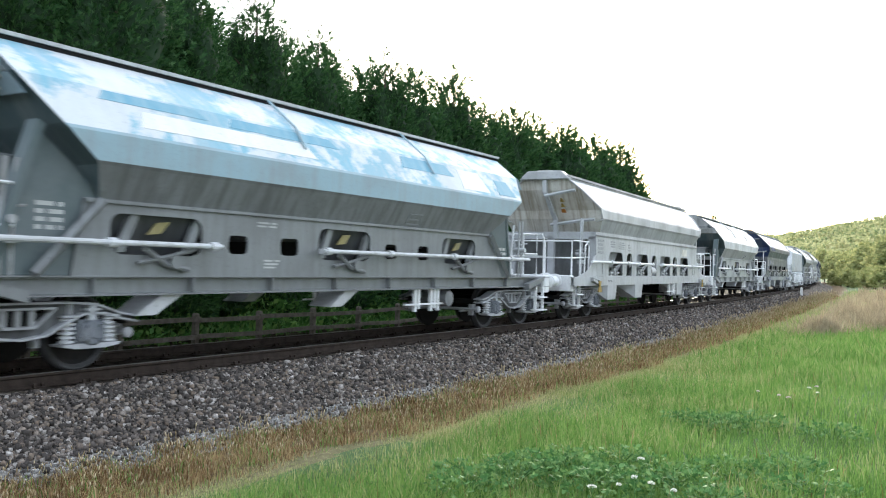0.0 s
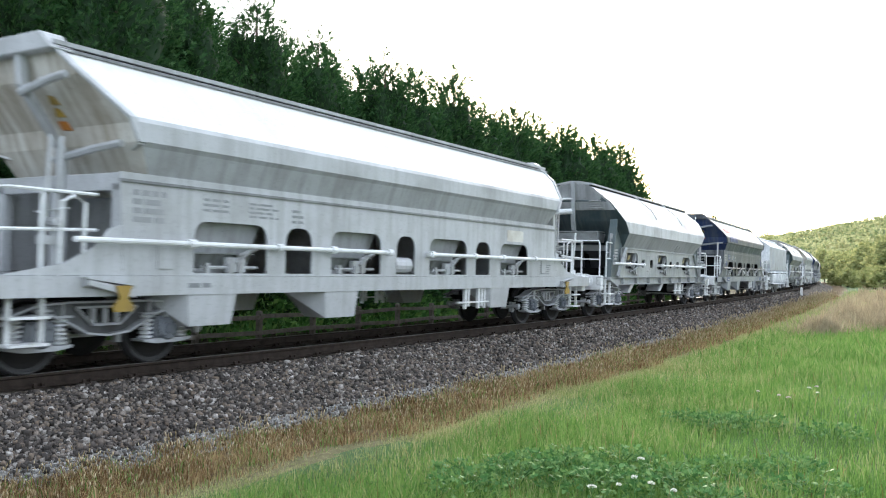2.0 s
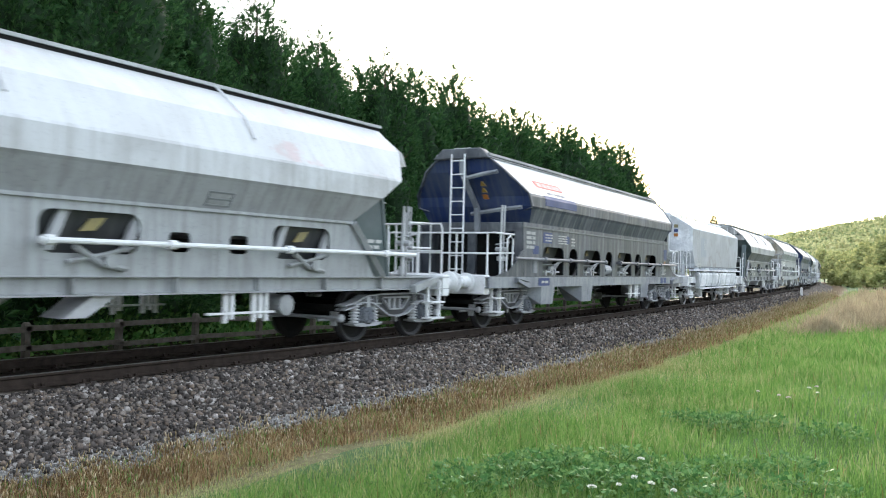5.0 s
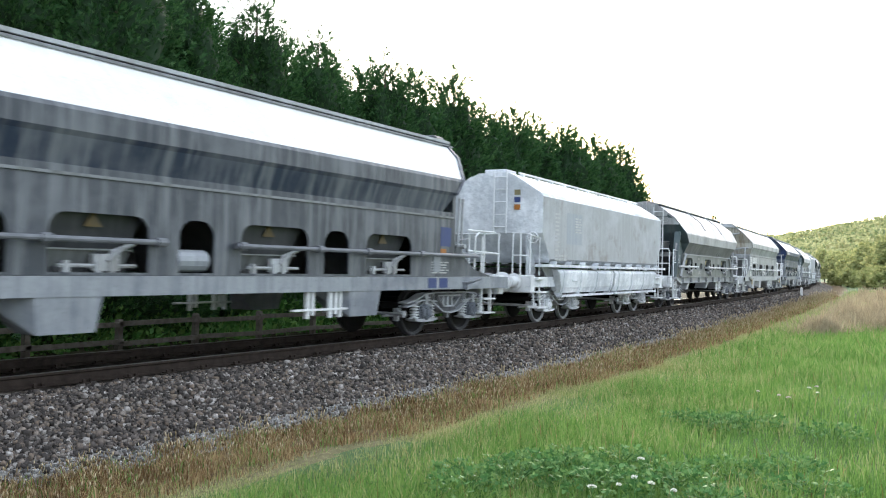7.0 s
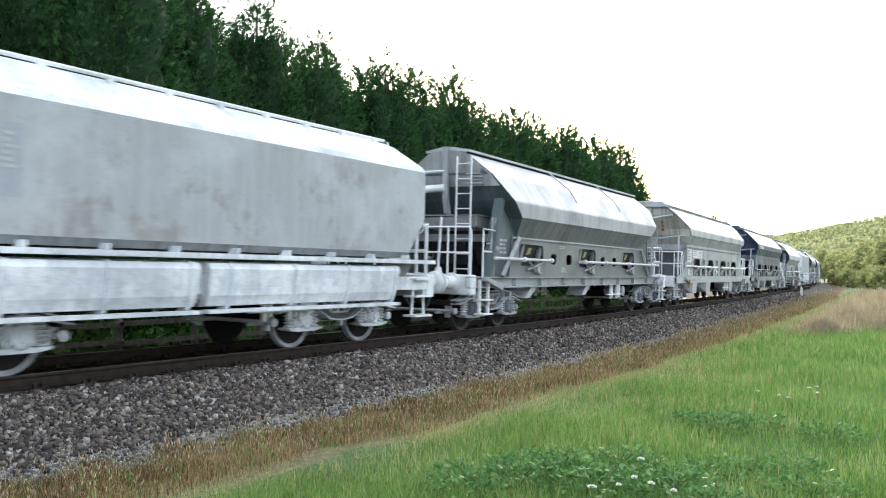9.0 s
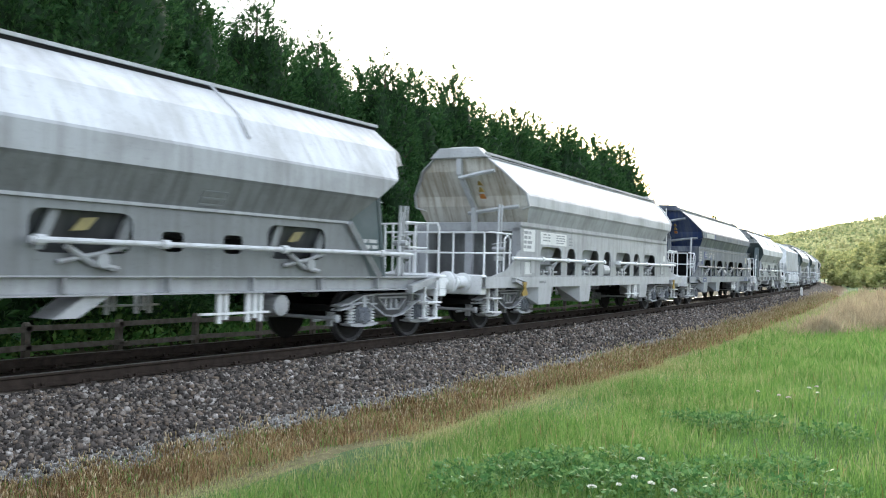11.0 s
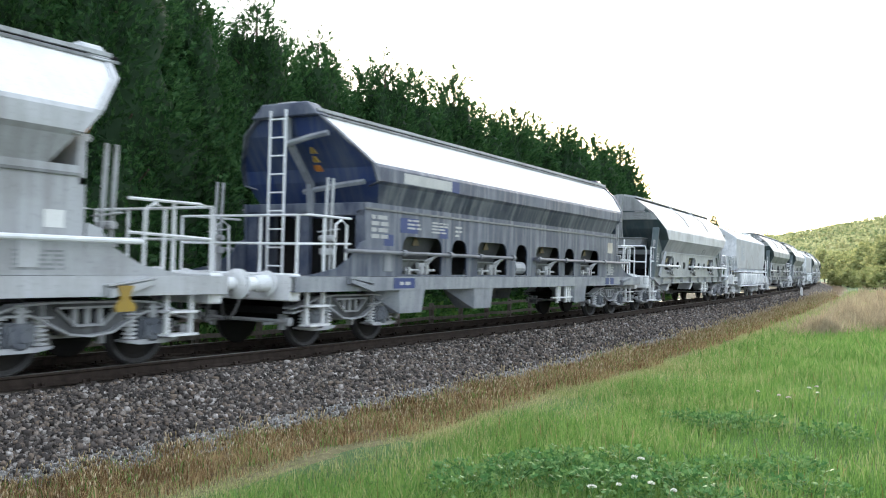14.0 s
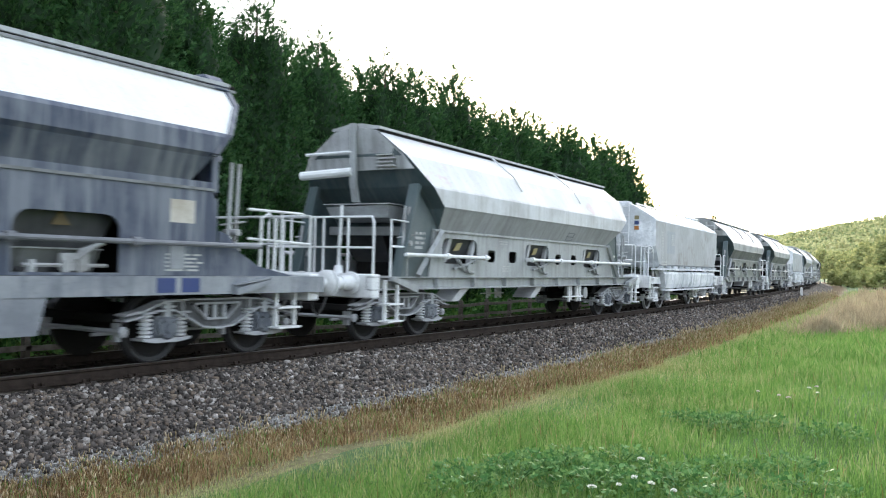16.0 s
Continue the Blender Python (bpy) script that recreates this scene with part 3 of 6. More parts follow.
def build_bogie(parent, y, wheels, dust, rim):
    """Two-axle bogie with cast side frames, coil springs and axle boxes; dust: flange colour, cement or dusty paint
    coloured as lit.
    """
    bm = fresh()
    for q in (-0.35, 0.35):
        box(bm, -0.98, 0.98, y + q - 0.1, y + q + 0.1, 0.5, 0.72)
    box(bm, -0.4, 0.4, y - 0.4, y + 0.4, 0.6, 0.85)
    for q in (-1.45, 1.45):
        box(bm, -0.95, 0.95, y + q - 0.05, y + q + 0.05, 0.55, 0.66)
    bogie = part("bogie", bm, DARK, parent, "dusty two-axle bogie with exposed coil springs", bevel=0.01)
    half = [(0.0, 0.84), (0.55, 0.84), (0.95, 0.815), (1.28, 0.7), (1.56, 0.655)]
    belly = [(1.56, 0.585), (1.3, 0.63), (1.1, 0.7), (0.78, 0.7), (0.52, 0.58), (0.3, 0.465), (0.0, 0.43)]
    up = [(-q, z) for q, z in reversed(half)] + half[1:]
    lo = belly + [(-q, z) for q, z in reversed(belly[:-1])]
    hole = [(-0.44, 0.775), (0.44, 0.775), (0.19, 0.56), (-0.19, 0.56)]
    for sg in (1, -1):
        bm = fresh()
        pierced(bm, [(y + q, z) for q, z in up + lo], [[(y + q, z) for q, z in hole]], sg * 1.0, sg * 0.05)
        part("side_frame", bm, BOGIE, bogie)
        bm = fresh()
        for edge in (up, lo, hole + hole[:1]):
            w0, w1 = (0.92, 1.06) if edge[0] == hole[0] else (0.88, 1.1)
            loft(bm, [[(sg * w1, y + q, z + 0.013), (sg * w0, y + q, z + 0.013), (sg * w0, y + q, z - 0.013), (sg * w1, y + q, z - 0.013)] for q, z in edge])
        for q in (-0.17, 0.0, 0.17):
            box(bm, min(sg * 0.95, sg * 1.02), max(sg * 0.95, sg * 1.02), y + q - 0.03, y + q + 0.03, 0.56, 0.77)
        for q in (-0.62, 0.62):
            box(bm, min(sg * 1.0, sg * 1.07), max(sg * 1.0, sg * 1.07), y + q - 0.012, y + q + 0.012, 0.66, 0.84)
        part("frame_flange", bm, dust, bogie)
        for ax in (-0.9, 0.9):
            bm = fresh()
            box(bm, sg * 0.86, sg * 1.09, y + ax - 0.2, y + ax + 0.2, 0.34, 0.63)
            bmesh.ops.bevel(bm, geom=bm.edges[:], offset=0.04, segments=2, affect="EDGES")
            lathe(bm, [(sg * 1.04, 0.165), (sg * 1.1, 0.155), (sg * 1.13, 0.13), (sg * 1.13, 0.07), (sg * 1.15, 0.06)], "x", (0, y + ax, 0.47), 16)
            for k in range(4):
                c, d = math.cos(0.8 + 1.57 * k) * 0.115, math.sin(0.8 + 1.57 * k) * 0.115
                lathe(bm, [(sg * 1.12, 0.022), (sg * 1.16, 0.018)], "x", (0, y + ax + c, 0.47 + d), 6)
            part("axle_box", bm, AXLEBOX if dust is LITEDGE else dust, bogie)
            bm = fresh()
            slab(bm, [(y + ax - 0.4, 0.345), (y + ax - 0.38, 0.315), (y + ax - 0.2, 0.285), (y + ax + 0.2, 0.285), (y + ax + 0.38, 0.315), (y + ax + 0.4, 0.345)], sg * 0.87, sg * 1.1)
            for q in (-0.28, 0.28):
                box(bm, min(sg * 0.87, sg * 1.09), max(sg * 0.87, sg * 1.09), y + ax + q - 0.11, y + ax + q + 0.11, 0.66, 0.685)
            box(bm, min(sg * 1.02, sg * 1.1), max(sg * 1.02, sg * 1.1), y + ax - 0.05, y + ax + 0.05, 0.62, 0.8)
            box(bm, min(sg * 1.02, sg * 1.12), max(sg * 1.02, sg * 1.12), y + ax - 0.1, y + ax + 0.1, 0.74, 0.765)
            part("spring_seat", bm, dust, bogie)
            for q in (-0.28, 0.28):
                bm = fresh()
                prof = []
                for k in range(6):
                    z = 0.347 + 0.053 * k
                    prof += [(z, 0.05), (z + 0.01, 0.09), (z + 0.03, 0.09), (z + 0.04, 0.05)]
                lathe(bm, prof, "z", (sg * 0.99, y + ax + q, 0), 14)
                part("spring", bm, LIGHTGREY, bogie)
    # brake blocks and their pull rod
    bm = fresh()
    for sg in (1, -1):
        for ax in (-0.9, 0.9):
            for q in (-0.53, 0.53):
                box(bm, sg * 0.7, sg * 0.8, y + ax + q - 0.035, y + ax + q + 0.035, 0.3, 0.62)
    for q in (-1.5, 1.5):
        tube(bm, [(-0.98, y + q, 0.44), (0.98, y + q, 0.44)], 0.035)
        for sg in (1, -1):
            lathe(bm, [(sg * 0.9, 0.03), (sg * 0.93, 0.07), (sg * 0.99, 0.07), (sg * 1.01, 0.03)], "x", (0, y + q, 0.44), 10)
            tube(bm, [(sg * 0.85, y + q, 0.44), (sg * 0.85, y + q * 0.93, 0.66)], 0.025)
    for sx in (0.62, -0.62):
        tube(bm, [(sx, y - 1.7, 0.4), (sx, y + 1.7, 0.4)], 0.025)
    part("brake_gear", bm, dust, bogie)
    for ax in (-0.9, 0.9):
        wheels.append(build_wheelset(bogie, y + ax, rim))
    return bogie


def build_buffers(w, L, beam_mat):
    for end in (-1, 1):
        for sg in (1, -1):
            bm = fresh()
            a0 = end * (L / 2 - 0.62)
            prof = [(0.0, 0.2), (0.03, 0.2), (0.04, 0.135), (0.3, 0.125), (0.31, 0.1), (0.54, 0.1), (0.56, 0.17), (0.59, 0.22), (0.615, 0.225), (0.62, 0.2)]
            lathe(bm, [(a0 + end * a, r) for a, r in prof], "y", (sg * 0.875, 0, 1.04), 18)
            part("buffer", bm, beam_mat, w, smooth=False)
        bm = fresh()
        e = end * (L / 2 - 0.66)
        tube(bm, [(0, e, 1.03), (0, e + end * 0.25, 1.02), (0, e + end * 0.42, 0.86), (0, e + end * 0.36, 0.66)], 0.035)
        box(bm, -0.06, 0.06, min(e, e + end * 0.3), max(e, e + end * 0.3), 0.98, 1.1)
        part("screw_coupling", bm, DARK, w)
        for hx in (0.45, -0.42):
            bm = fresh()
            tube(bm, [(hx, e, 0.86), (hx + 0.02, e + end * 0.18, 0.8), (hx + 0.05, e + end * 0.33, 0.6), (hx + 0.02, e + end * 0.42, 0.48), (hx - 0.02, e + end * 0.5, 0.56), (hx, e + end * 0.55, 0.75)], 0.024)
            part("brake_hose", bm, RUBBER, w)


def bars(bm, x, y, z, rows, width, rng, h=0.05, gap=0.09, thick=0.004):
    """Unreadable stencilled lines as plain bars."""
    for r in range(rows):
        yy = y
        while yy < y + width * rng.uniform(0.7, 1.0):
            ln = rng.uniform(0.08, 0.3)
            ln = min(ln, y + width - yy)
            if ln > 0.03:
                x0, x1 = sorted((x, x + thick * (1 if x > 0 else -1)))
                box(bm, x0, x1, yy, yy + ln, z - r * gap - h, z - r * gap)
            yy += ln + 0.05


def hull(bm, prof, L, mats_index, rear=None):
    """A tub: profile points (half width, height, distance of the end from the buffer face), mirrored, with sloping ends; rear: those distances at the other end."""
    back = rear or [d for _, _, d in prof]
    left = [[bm.verts.new((sg * x, e * (L / 2 - (d if e < 0 else r)), z)) for (x, z, d), r in zip(prof, back)] for sg in (1, -1) for e in (-1, 1)]
    rf, rb, lf, lb = left
    n = len(prof)
    for i in range(n - 1):
        bm.faces.new((rf[i], rf[i + 1], rb[i + 1], rb[i])).material_index = mats_index[i]
        bm.faces.new((lf[i], lb[i], lb[i + 1], lf[i + 1])).material_index = mats_index[i]
        bm.faces.new((rf[i], lf[i], lf[i + 1], rf[i + 1])).material_index = 3
        bm.faces.new((rb[i], rb[i + 1], lb[i + 1], lb[i])).material_index = 3
    bm.faces.new((rf[0], rb[0], lb[0], lf[0])).material_index = 0
    bm.faces.new((rf[-1], lf[-1], lb[-1], rb[-1])).material_index = 3
    bmesh.ops.subdivide_edges(bm, edges=[e for e in bm.edges if abs((e.verts[0].co - e.verts[1].co).y) > 8], cuts=6)


def railing(w, pts_list, posts, r=0.022, name="handrail"):
    bm = fresh()
    for pts in pts_list:
        tube(bm, pts, r)
    for x, y, z0, z1 in posts:
        tube(bm, [(x, y, z0), (x, y, z1)], r)
    return part(name, bm, RAILING, w)


def ladder(w, x, y, z0, z1, width=0.34, along="x", lean=0.0):
    bm = fresh()
    for sg in (-0.5, 0.5):
        o = Vector((sg * width, 0, 0)) if along == "x" else Vector((0, sg * width, 0))
        tube(bm, [Vector((x, y, z0)) + o, Vector((x, y + lean, z1)) + o], 0.022)
    k = int((z1 - z0) / 0.3)
    for i in range(k):
        f = (i + 0.5) / k
        c = Vector((x, y + lean * f, z0 + (z1 - z0) * f))
        o = Vector((width / 2, 0, 0)) if along == "x" else Vector((0, width / 2, 0))
        tube(bm, [c - o, c + o], 0.014, 5)
    return part("ladder", bm, RAILING, w)


def steps(w, sg, y, z_top=0.95, z_low=0.38, x=1.22):
    bm = fresh()
    for q in (-0.2, 0.2):
        loft(bm, [[(sg * (x + a), y + q + b, z) for a, b in ((-0.03, -0.02), (0.03, -0.02), (0.03, 0.02), (-0.03, 0.02))] for z in (z_low, z_top)])
    for z in (z_low, z_low + 0.3):
        x0, x1 = sorted((sg * (x - 0.1), sg * (x + 0.12)))
        box(bm, x0, x1, y - 0.24, y + 0.24, z, z + 0.03)
    return part("step", bm, RAILING, w)


def valve_stand(w, x, y, z0, z1):
    """Upright air pipes with cocks at the wagon's end."""
    bm = fresh()
    for q in (0, 0.14):
        tube(bm, [(x, y + q, z0), (x, y + q, z0 + 0.55), (x, y + q + 0.05, z1)], 0.026)
    box(bm, x - 0.06, x + 0.06, y - 0.05, y + 0.19, z0 + 0.36, z0 + 0.46)
    lathe(bm, [(x - 0.14, 0.05), (x + 0.14, 0.05)], "x", (0, y + 0.07, z0 + 0.62), 8)
    tube(bm, [(x - 0.1, y - 0.05, z0 + 0.72), (x + 0.12, y + 0.22, z0 + 0.78)], 0.016)
    return part("valve_stand", bm, FRAME, w)


def side_pipe(w, sg, x, z, runs, material):
    for a, b, studs in runs:
        bm = fresh()
        tube(bm, [(sg * x, a, z), (sg * x, b, z)], 0.036, 10)
        for y in studs:
            lathe(bm, [(y - 0.06, 0.062), (y + 0.06, 0.062)], "y", (sg * x, 0, z), 10)
            x0, x1 = sorted((sg * (x - 0.16), sg * x))
            box(bm, x0, x1, y - 0.03, y + 0.03, z - 0.04, z + 0.04)
        part("discharge_rod", bm, material, w)


def build_frame(w, L, x, mats, bogie_at, wheels, z0=0.92, z1=1.16, channel=False):
    """Underframe: sole bars with flanges, headstocks, cross members, platforms and bogies."""
    for sg in (1, -1):
        bm = fresh()
        a, b = -L / 2 + 0.66, L / 2 - 0.66
        c = [(sg * x, z0), (sg * x, z1), (sg * (x - 0.1), z1), (sg * (x - 0.1), z1 - 0.02), (sg * (x - 0.02), z1 - 0.02), (sg * (x - 0.02), z0 + 0.02), (sg * (x - 0.1), z0 + 0.02), (sg * (x - 0.1), z0)]
        if channel:
            c = [(sg * x, z0), (sg * x, z0 + 0.018), (sg * (x - 0.11), z0 + 0.03), (sg * (x - 0.11), z1 - 0.03), (sg * x, z1 - 0.018), (sg * x, z1), (sg * (x - 0.13), z1), (sg * (x - 0.13), z0)]
        prism(bm, c, a, b)
        part("sole_bar", bm, mats["sole"], w)
    for e in (-1, 1):
        bm = fresh()
        y0, y1 = sorted((e * (L / 2 - 0.66), e * (L / 2 - 0.9)))
        box(bm, -1.3, 1.3, y0, y1, 0.78, 1.2)
        part("headstock", bm, mats["ends"], w, bevel=0.02)
        bm = fresh()
        y0, y1 = sorted((e * (L / 2 - 0.9), e * (L / 2 - 3.1)))
        box(bm, -1.25, 1.25, y0, y1, 1.12, 1.15)
        part("platform", bm, GREY, w)
    bm = fresh()
    box(bm, -0.18, 0.18, -L / 2 + 0.9, L / 2 - 0.9, 0.86, 1.1)
    for k in range(7):
        y = -L / 2 + 2.2 + k * (L - 4.4) / 6
        box(bm, -x + 0.2, x - 0.2, y - 0.06, y + 0.06, 0.94, 1.1)
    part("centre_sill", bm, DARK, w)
    for e in (-1, 1):
        build_bogie(w, e * (L / 2 - bogie_at), wheels, mats["dust"], mats["rim"])
    bm = fresh()
    lathe(bm, [(-0.9, 0.05), (-0.88, 0.16), (-0.3, 0.16), (-0.28, 0.05)], "x", (1.5, L * 0.18, 0.72), 14)
    part("air_tank", bm, mats["sole"], w)
    for sg in (1, -1):
        bm = fresh()
        y = L * 0.1
        for k, q in enumerate((0, 0.12, 0.55, 0.68, 0.8)):
            x0, x1 = sorted((sg * (x - 0.12), sg * (x - 0.06)))
            box(bm, x0, x1, y + q, y + q + 0.06, 0.5 + 0.05 * (k % 2), z0)
        x0, x1 = sorted((sg * (x - 0.13), sg * (x - 0.05)))
        box(bm, x0, x1, y - 0.3, y + 1.0, 0.62, 0.65)
        part("brake_lever", bm, RAILING, w)


def type_skirted(name, sc, label, wheels):
    """Long covered hopper: round-shouldered tub over a side skirt with seven openings."""
    L = 18.1
    w = tagged(new(name), label, "hopper wagon", "wagons of the train")
    h = L / 2
    build_frame(w, L, 1.40, sc, 2.55, wheels)
    build_buffers(w, L, sc["ends"])
    bm = fresh()
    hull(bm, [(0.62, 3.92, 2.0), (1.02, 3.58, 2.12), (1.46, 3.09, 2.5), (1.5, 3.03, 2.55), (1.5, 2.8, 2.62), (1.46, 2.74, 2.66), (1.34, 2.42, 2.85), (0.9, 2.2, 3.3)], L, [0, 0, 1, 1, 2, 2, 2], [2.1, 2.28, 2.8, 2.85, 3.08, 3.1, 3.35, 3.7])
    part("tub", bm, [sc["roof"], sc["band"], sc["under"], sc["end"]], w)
    # the overhanging roof edge at each end
    for e in (-1, 1):
        bm = fresh()
        pr = [(0.6, 3.95, 1.9), (1.04, 3.6, 1.98), (1.5, 3.07, 2.4), (1.53, 2.78, 2.52), (1.3, 2.72, 2.6)]
        if e > 0:
            pr = [(x, z, d) for (x, z, _), d in zip(pr, (2.02, 2.2, 2.74, 3.0, 3.1))]
        path = [(-x, z, d) for x, z, d in reversed(pr)] + pr
        loft(bm, [[(x, e * (h - d - 0.04), z + 0.008), (x, e * (h - d - 0.14), z + 0.008), (x * 0.98, e * (h - d - 0.14), z - 0.02), (x * 0.98, e * (h - d - 0.04), z - 0.02)] for x, z, d in path])
        part("end_flange", bm, sc["under"] if sc["dark"] else sc["band"], w)
        # end column, stiffeners and slanting braces
        bm = fresh()
        yy = lambda d: e * (h - d)
        loft(bm, [[(x, yy(d), z), (x + 0.12, yy(d), z), (x + 0.12, yy(d + 0.1), z), (x, yy(d + 0.1), z)] for x, d, z in ((-0.06, 1.9, 4.05), (-0.06, 1.95, 3.5), (0.1, 2.4, 2.75), (0.1, 2.45, 2.2))])
        part("end_column", bm, sc["sole"], w)
        for z, d, xe in ((3.5, 1.98, 0.9), (2.72, 2.48, 1.3)):
            bm = fresh()
            d = d if e < 0 else d + 0.35
            tube(bm, [(0.0, yy(d), z - 0.1), (0.6 * xe, yy(d - 0.02), z), (xe, yy(d), z + 0.05)], 0.05)
            part("end_brace", bm, sc["sole"], w)
        bm = fresh()
        q = 1.88 if e < 0 else 2.1
        loft(bm, [[(-0.75, yy(k), 3.86), (0.75, yy(k), 3.86), (0.5, yy(k), 4.1), (-0.5, yy(k), 4.1)] for k in (q, q + 0.32)])
        part("lid_end", bm, sc["band"], w, bevel=0.02)
        # lower end wall with dark doorway
        bm = fresh()
        y0, y1 = sorted((yy(2.5), yy(2.62)) if e < 0 else (yy(2.88), yy(3.0)))
        for x0, x1 in ((-1.36, -1.12), (-0.1, 0.1), (1.12, 1.36)):
            box(bm, x0, x1, y0, y1, 1.15, 2.3)
        box(bm, -1.36, 1.36, y0, y1, 2.2, 2.42 if e < 0 else 2.78)
        part("end_wall", bm, sc["skirt"], w, bevel=0.01)
        for sg in (1, -1):
            bm = fresh()
            o = 0.0 if e < 0 else 0.38
            slab(bm, [(yy(0.95 + o), 1.165), (yy(2.5 + o), 1.165), (yy(2.48 + o), 1.78), (yy(2.3 + o), 1.72), (yy(2.1 + o), 1.5), (yy(1.7 + o), 1.3)], sg * 1.345, sg * 1.372)
            part("end_fairing", bm, sc["skirt"], w)
        # Added backing sheet, toned for the unlit space behind the end posts.
        bm = fresh()
        box(bm, -1.3, 1.3, min(yy(3.3), yy(3.36)), max(yy(3.3), yy(3.36)), 1.15, 2.3)
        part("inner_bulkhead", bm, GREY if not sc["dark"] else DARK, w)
    bm = fresh()
    prism(bm, [(-0.6, 3.92), (-0.56, 4.0), (-0.42, 4.04), (-0.2, 4.12), (0.2, 4.12), (0.42, 4.04), (0.56, 4.0), (0.6, 3.92)], -h + 1.95, h - 2.1)
    part("roof_lid", bm, sc["roof"], w)
    for sg in (1, -1):
        bm = fresh()
        for k in range(9):
            y = -h + 2.6 + k * (L - 5.2) / 8
            box(bm, min(sg * 0.58, sg * 0.66), max(sg * 0.58, sg * 0.66), y - 0.03, y + 0.03, 3.93, 3.97)
        prism(bm, [(sg * 0.655, 3.93), (sg * 0.70, 3.93), (sg * 0.70, 3.985), (sg * 0.655, 3.985)], -h + 1.95, h - 2.1)
        part("lid_rail", bm, sc["lidrail"], w)
        # Black strip standing for the dark gap between lid and lid rail.
        bm = fresh()
        prism(bm, [(sg * 0.59, 3.93), (sg * 0.653, 3.93), (sg * 0.653, 3.965), (sg * 0.59, 3.985)], -h + 1.96, h - 1.96)
        part("lid_seal", bm, DARK, w)
        bm = fresh()
        prism(bm, [(sg * 0.701, 3.86), (sg * 0.72, 3.86), (sg * 0.72, 3.9), (sg * 0.701, 3.9)], -h + 2.0, h - 2.0)
        part("drip_edge", bm, GREY, w)
        # skirt with openings
        bm = fresh()
        wins = [(3.6, 4.98), (5.38, 5.98), (6.46, 7.82), (8.3, 8.9), (9.4, 10.82), (11.2, 11.82), (12.3, 13.66)]
        holes = [rounded(-h + a, -h + b, 1.2, 1.89, 0.2 if b - a > 1 else 0.22, False) for a, b in wins]
        pierced(bm, [(-h + 2.5, 1.165), (h - 2.84, 1.165), (h - 3.0, 2.42), (-h + 2.42, 2.42)], holes, sg * 1.375, sg * 0.03)
        part("side_skirt", bm, sc["skirt"], w)
        bm = fresh()
        x0, x1 = sorted((sg * 1.36, sg * 1.4))
        box(bm, x0, x1, -h + 2.42, h - 2.98, 2.3, 2.335)
        part("skirt_ledge", bm, sc["ledge"], w)
        for a, b in ((3.0, 3.25), (14.4, 14.65)):
            bm = fresh()
            box(bm, min(sg * 1.375, sg * 1.39), max(sg * 1.375, sg * 1.39), -h + a, -h + b, 1.25, 1.55)
            part("inspection_flap", bm, sc["sole"], w, bevel=0.004)
        side_pipe(w, sg, 1.5, 1.58, [(-h + 1.75, -h + 8.0, (-h + 3.45, -h + 5.1, -h + 6.35, -h + 7.9)), (-h + 9.2, h - 2.2, (-h + 9.3, -h + 10.95, -h + 12.2, h - 4.3))], sc["rod"])
        for a, b in ((3.55, 4.32), (6.36, 7.12), (11.9, 12.66)):
            bm = fresh()
            loft(bm, [[(sg * 1.39, -h + a - 0.05, 0.93), (sg * 1.39, -h + b + 0.06, 0.93), (sg * 0.8, -h + b + 0.06, 0.93), (sg * 0.8, -h + a - 0.4, 0.93)],
                      [(sg * 1.37, -h + a, 0.5), (sg * 1.37, -h + b - 0.02, 0.5), (sg * 0.9, -h + b - 0.02, 0.5), (sg * 0.9, -h + a + 0.05, 0.5)]])
            part("discharge_chute", bm, sc["chute"], w)
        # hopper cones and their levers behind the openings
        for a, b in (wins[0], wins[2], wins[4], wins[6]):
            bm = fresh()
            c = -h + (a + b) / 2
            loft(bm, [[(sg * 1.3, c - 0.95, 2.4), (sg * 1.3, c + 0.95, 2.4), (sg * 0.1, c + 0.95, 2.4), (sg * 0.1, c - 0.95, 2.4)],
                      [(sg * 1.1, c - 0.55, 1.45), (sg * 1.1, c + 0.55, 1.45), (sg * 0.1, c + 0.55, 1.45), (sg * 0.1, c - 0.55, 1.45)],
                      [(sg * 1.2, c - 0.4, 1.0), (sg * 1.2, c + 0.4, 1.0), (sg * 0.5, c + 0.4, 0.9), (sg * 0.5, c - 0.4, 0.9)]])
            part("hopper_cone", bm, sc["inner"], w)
            bm = fresh()
            tube(bm, [(sg * 1.3, c - 0.5, 1.28), (sg * 1.3, c + 0.55, 1.28)], 0.025)
            tube(bm, [(sg * 1.3, c + 0.1, 1.28), (sg * 1.32, c + 0.2, 1.45), (sg * 1.4, c + 0.45, 1.55)], 0.03)
            box(bm, min(sg * 1.25, sg * 1.33), max(sg * 1.25, sg * 1.33), c - 0.05, c + 0.3, 1.22, 1.42)
            for q in (-0.42, 0.0, 0.18):
                box(bm, min(sg * 1.28, sg * 1.36), max(sg * 1.28, sg * 1.36), c + q - 0.03, c + q + 0.03, 1.19, 1.34)
            tube(bm, [(sg * 1.35, c + 0.12, 1.34), (sg * 1.4, c + 0.3, 1.5)], 0.022)
            part("shutter_lever", bm, FRAME, w)
            bm = fresh()
            loft(bm, [[(sg * x, c + q, z) for x, z in ((1.2, 1.48), (1.3, 1.48), (1.3, 1.46), (1.24, 1.46), (1.1, 1.18), (1.06, 1.18))] for q in (-0.78, 0.5)])
            part("hopper_lip", bm, GREY, w)
            if not sc["dark"]:
                continue
            bm = fresh()
            x0, x1 = sorted((sg * 1.205, sg * 1.215))
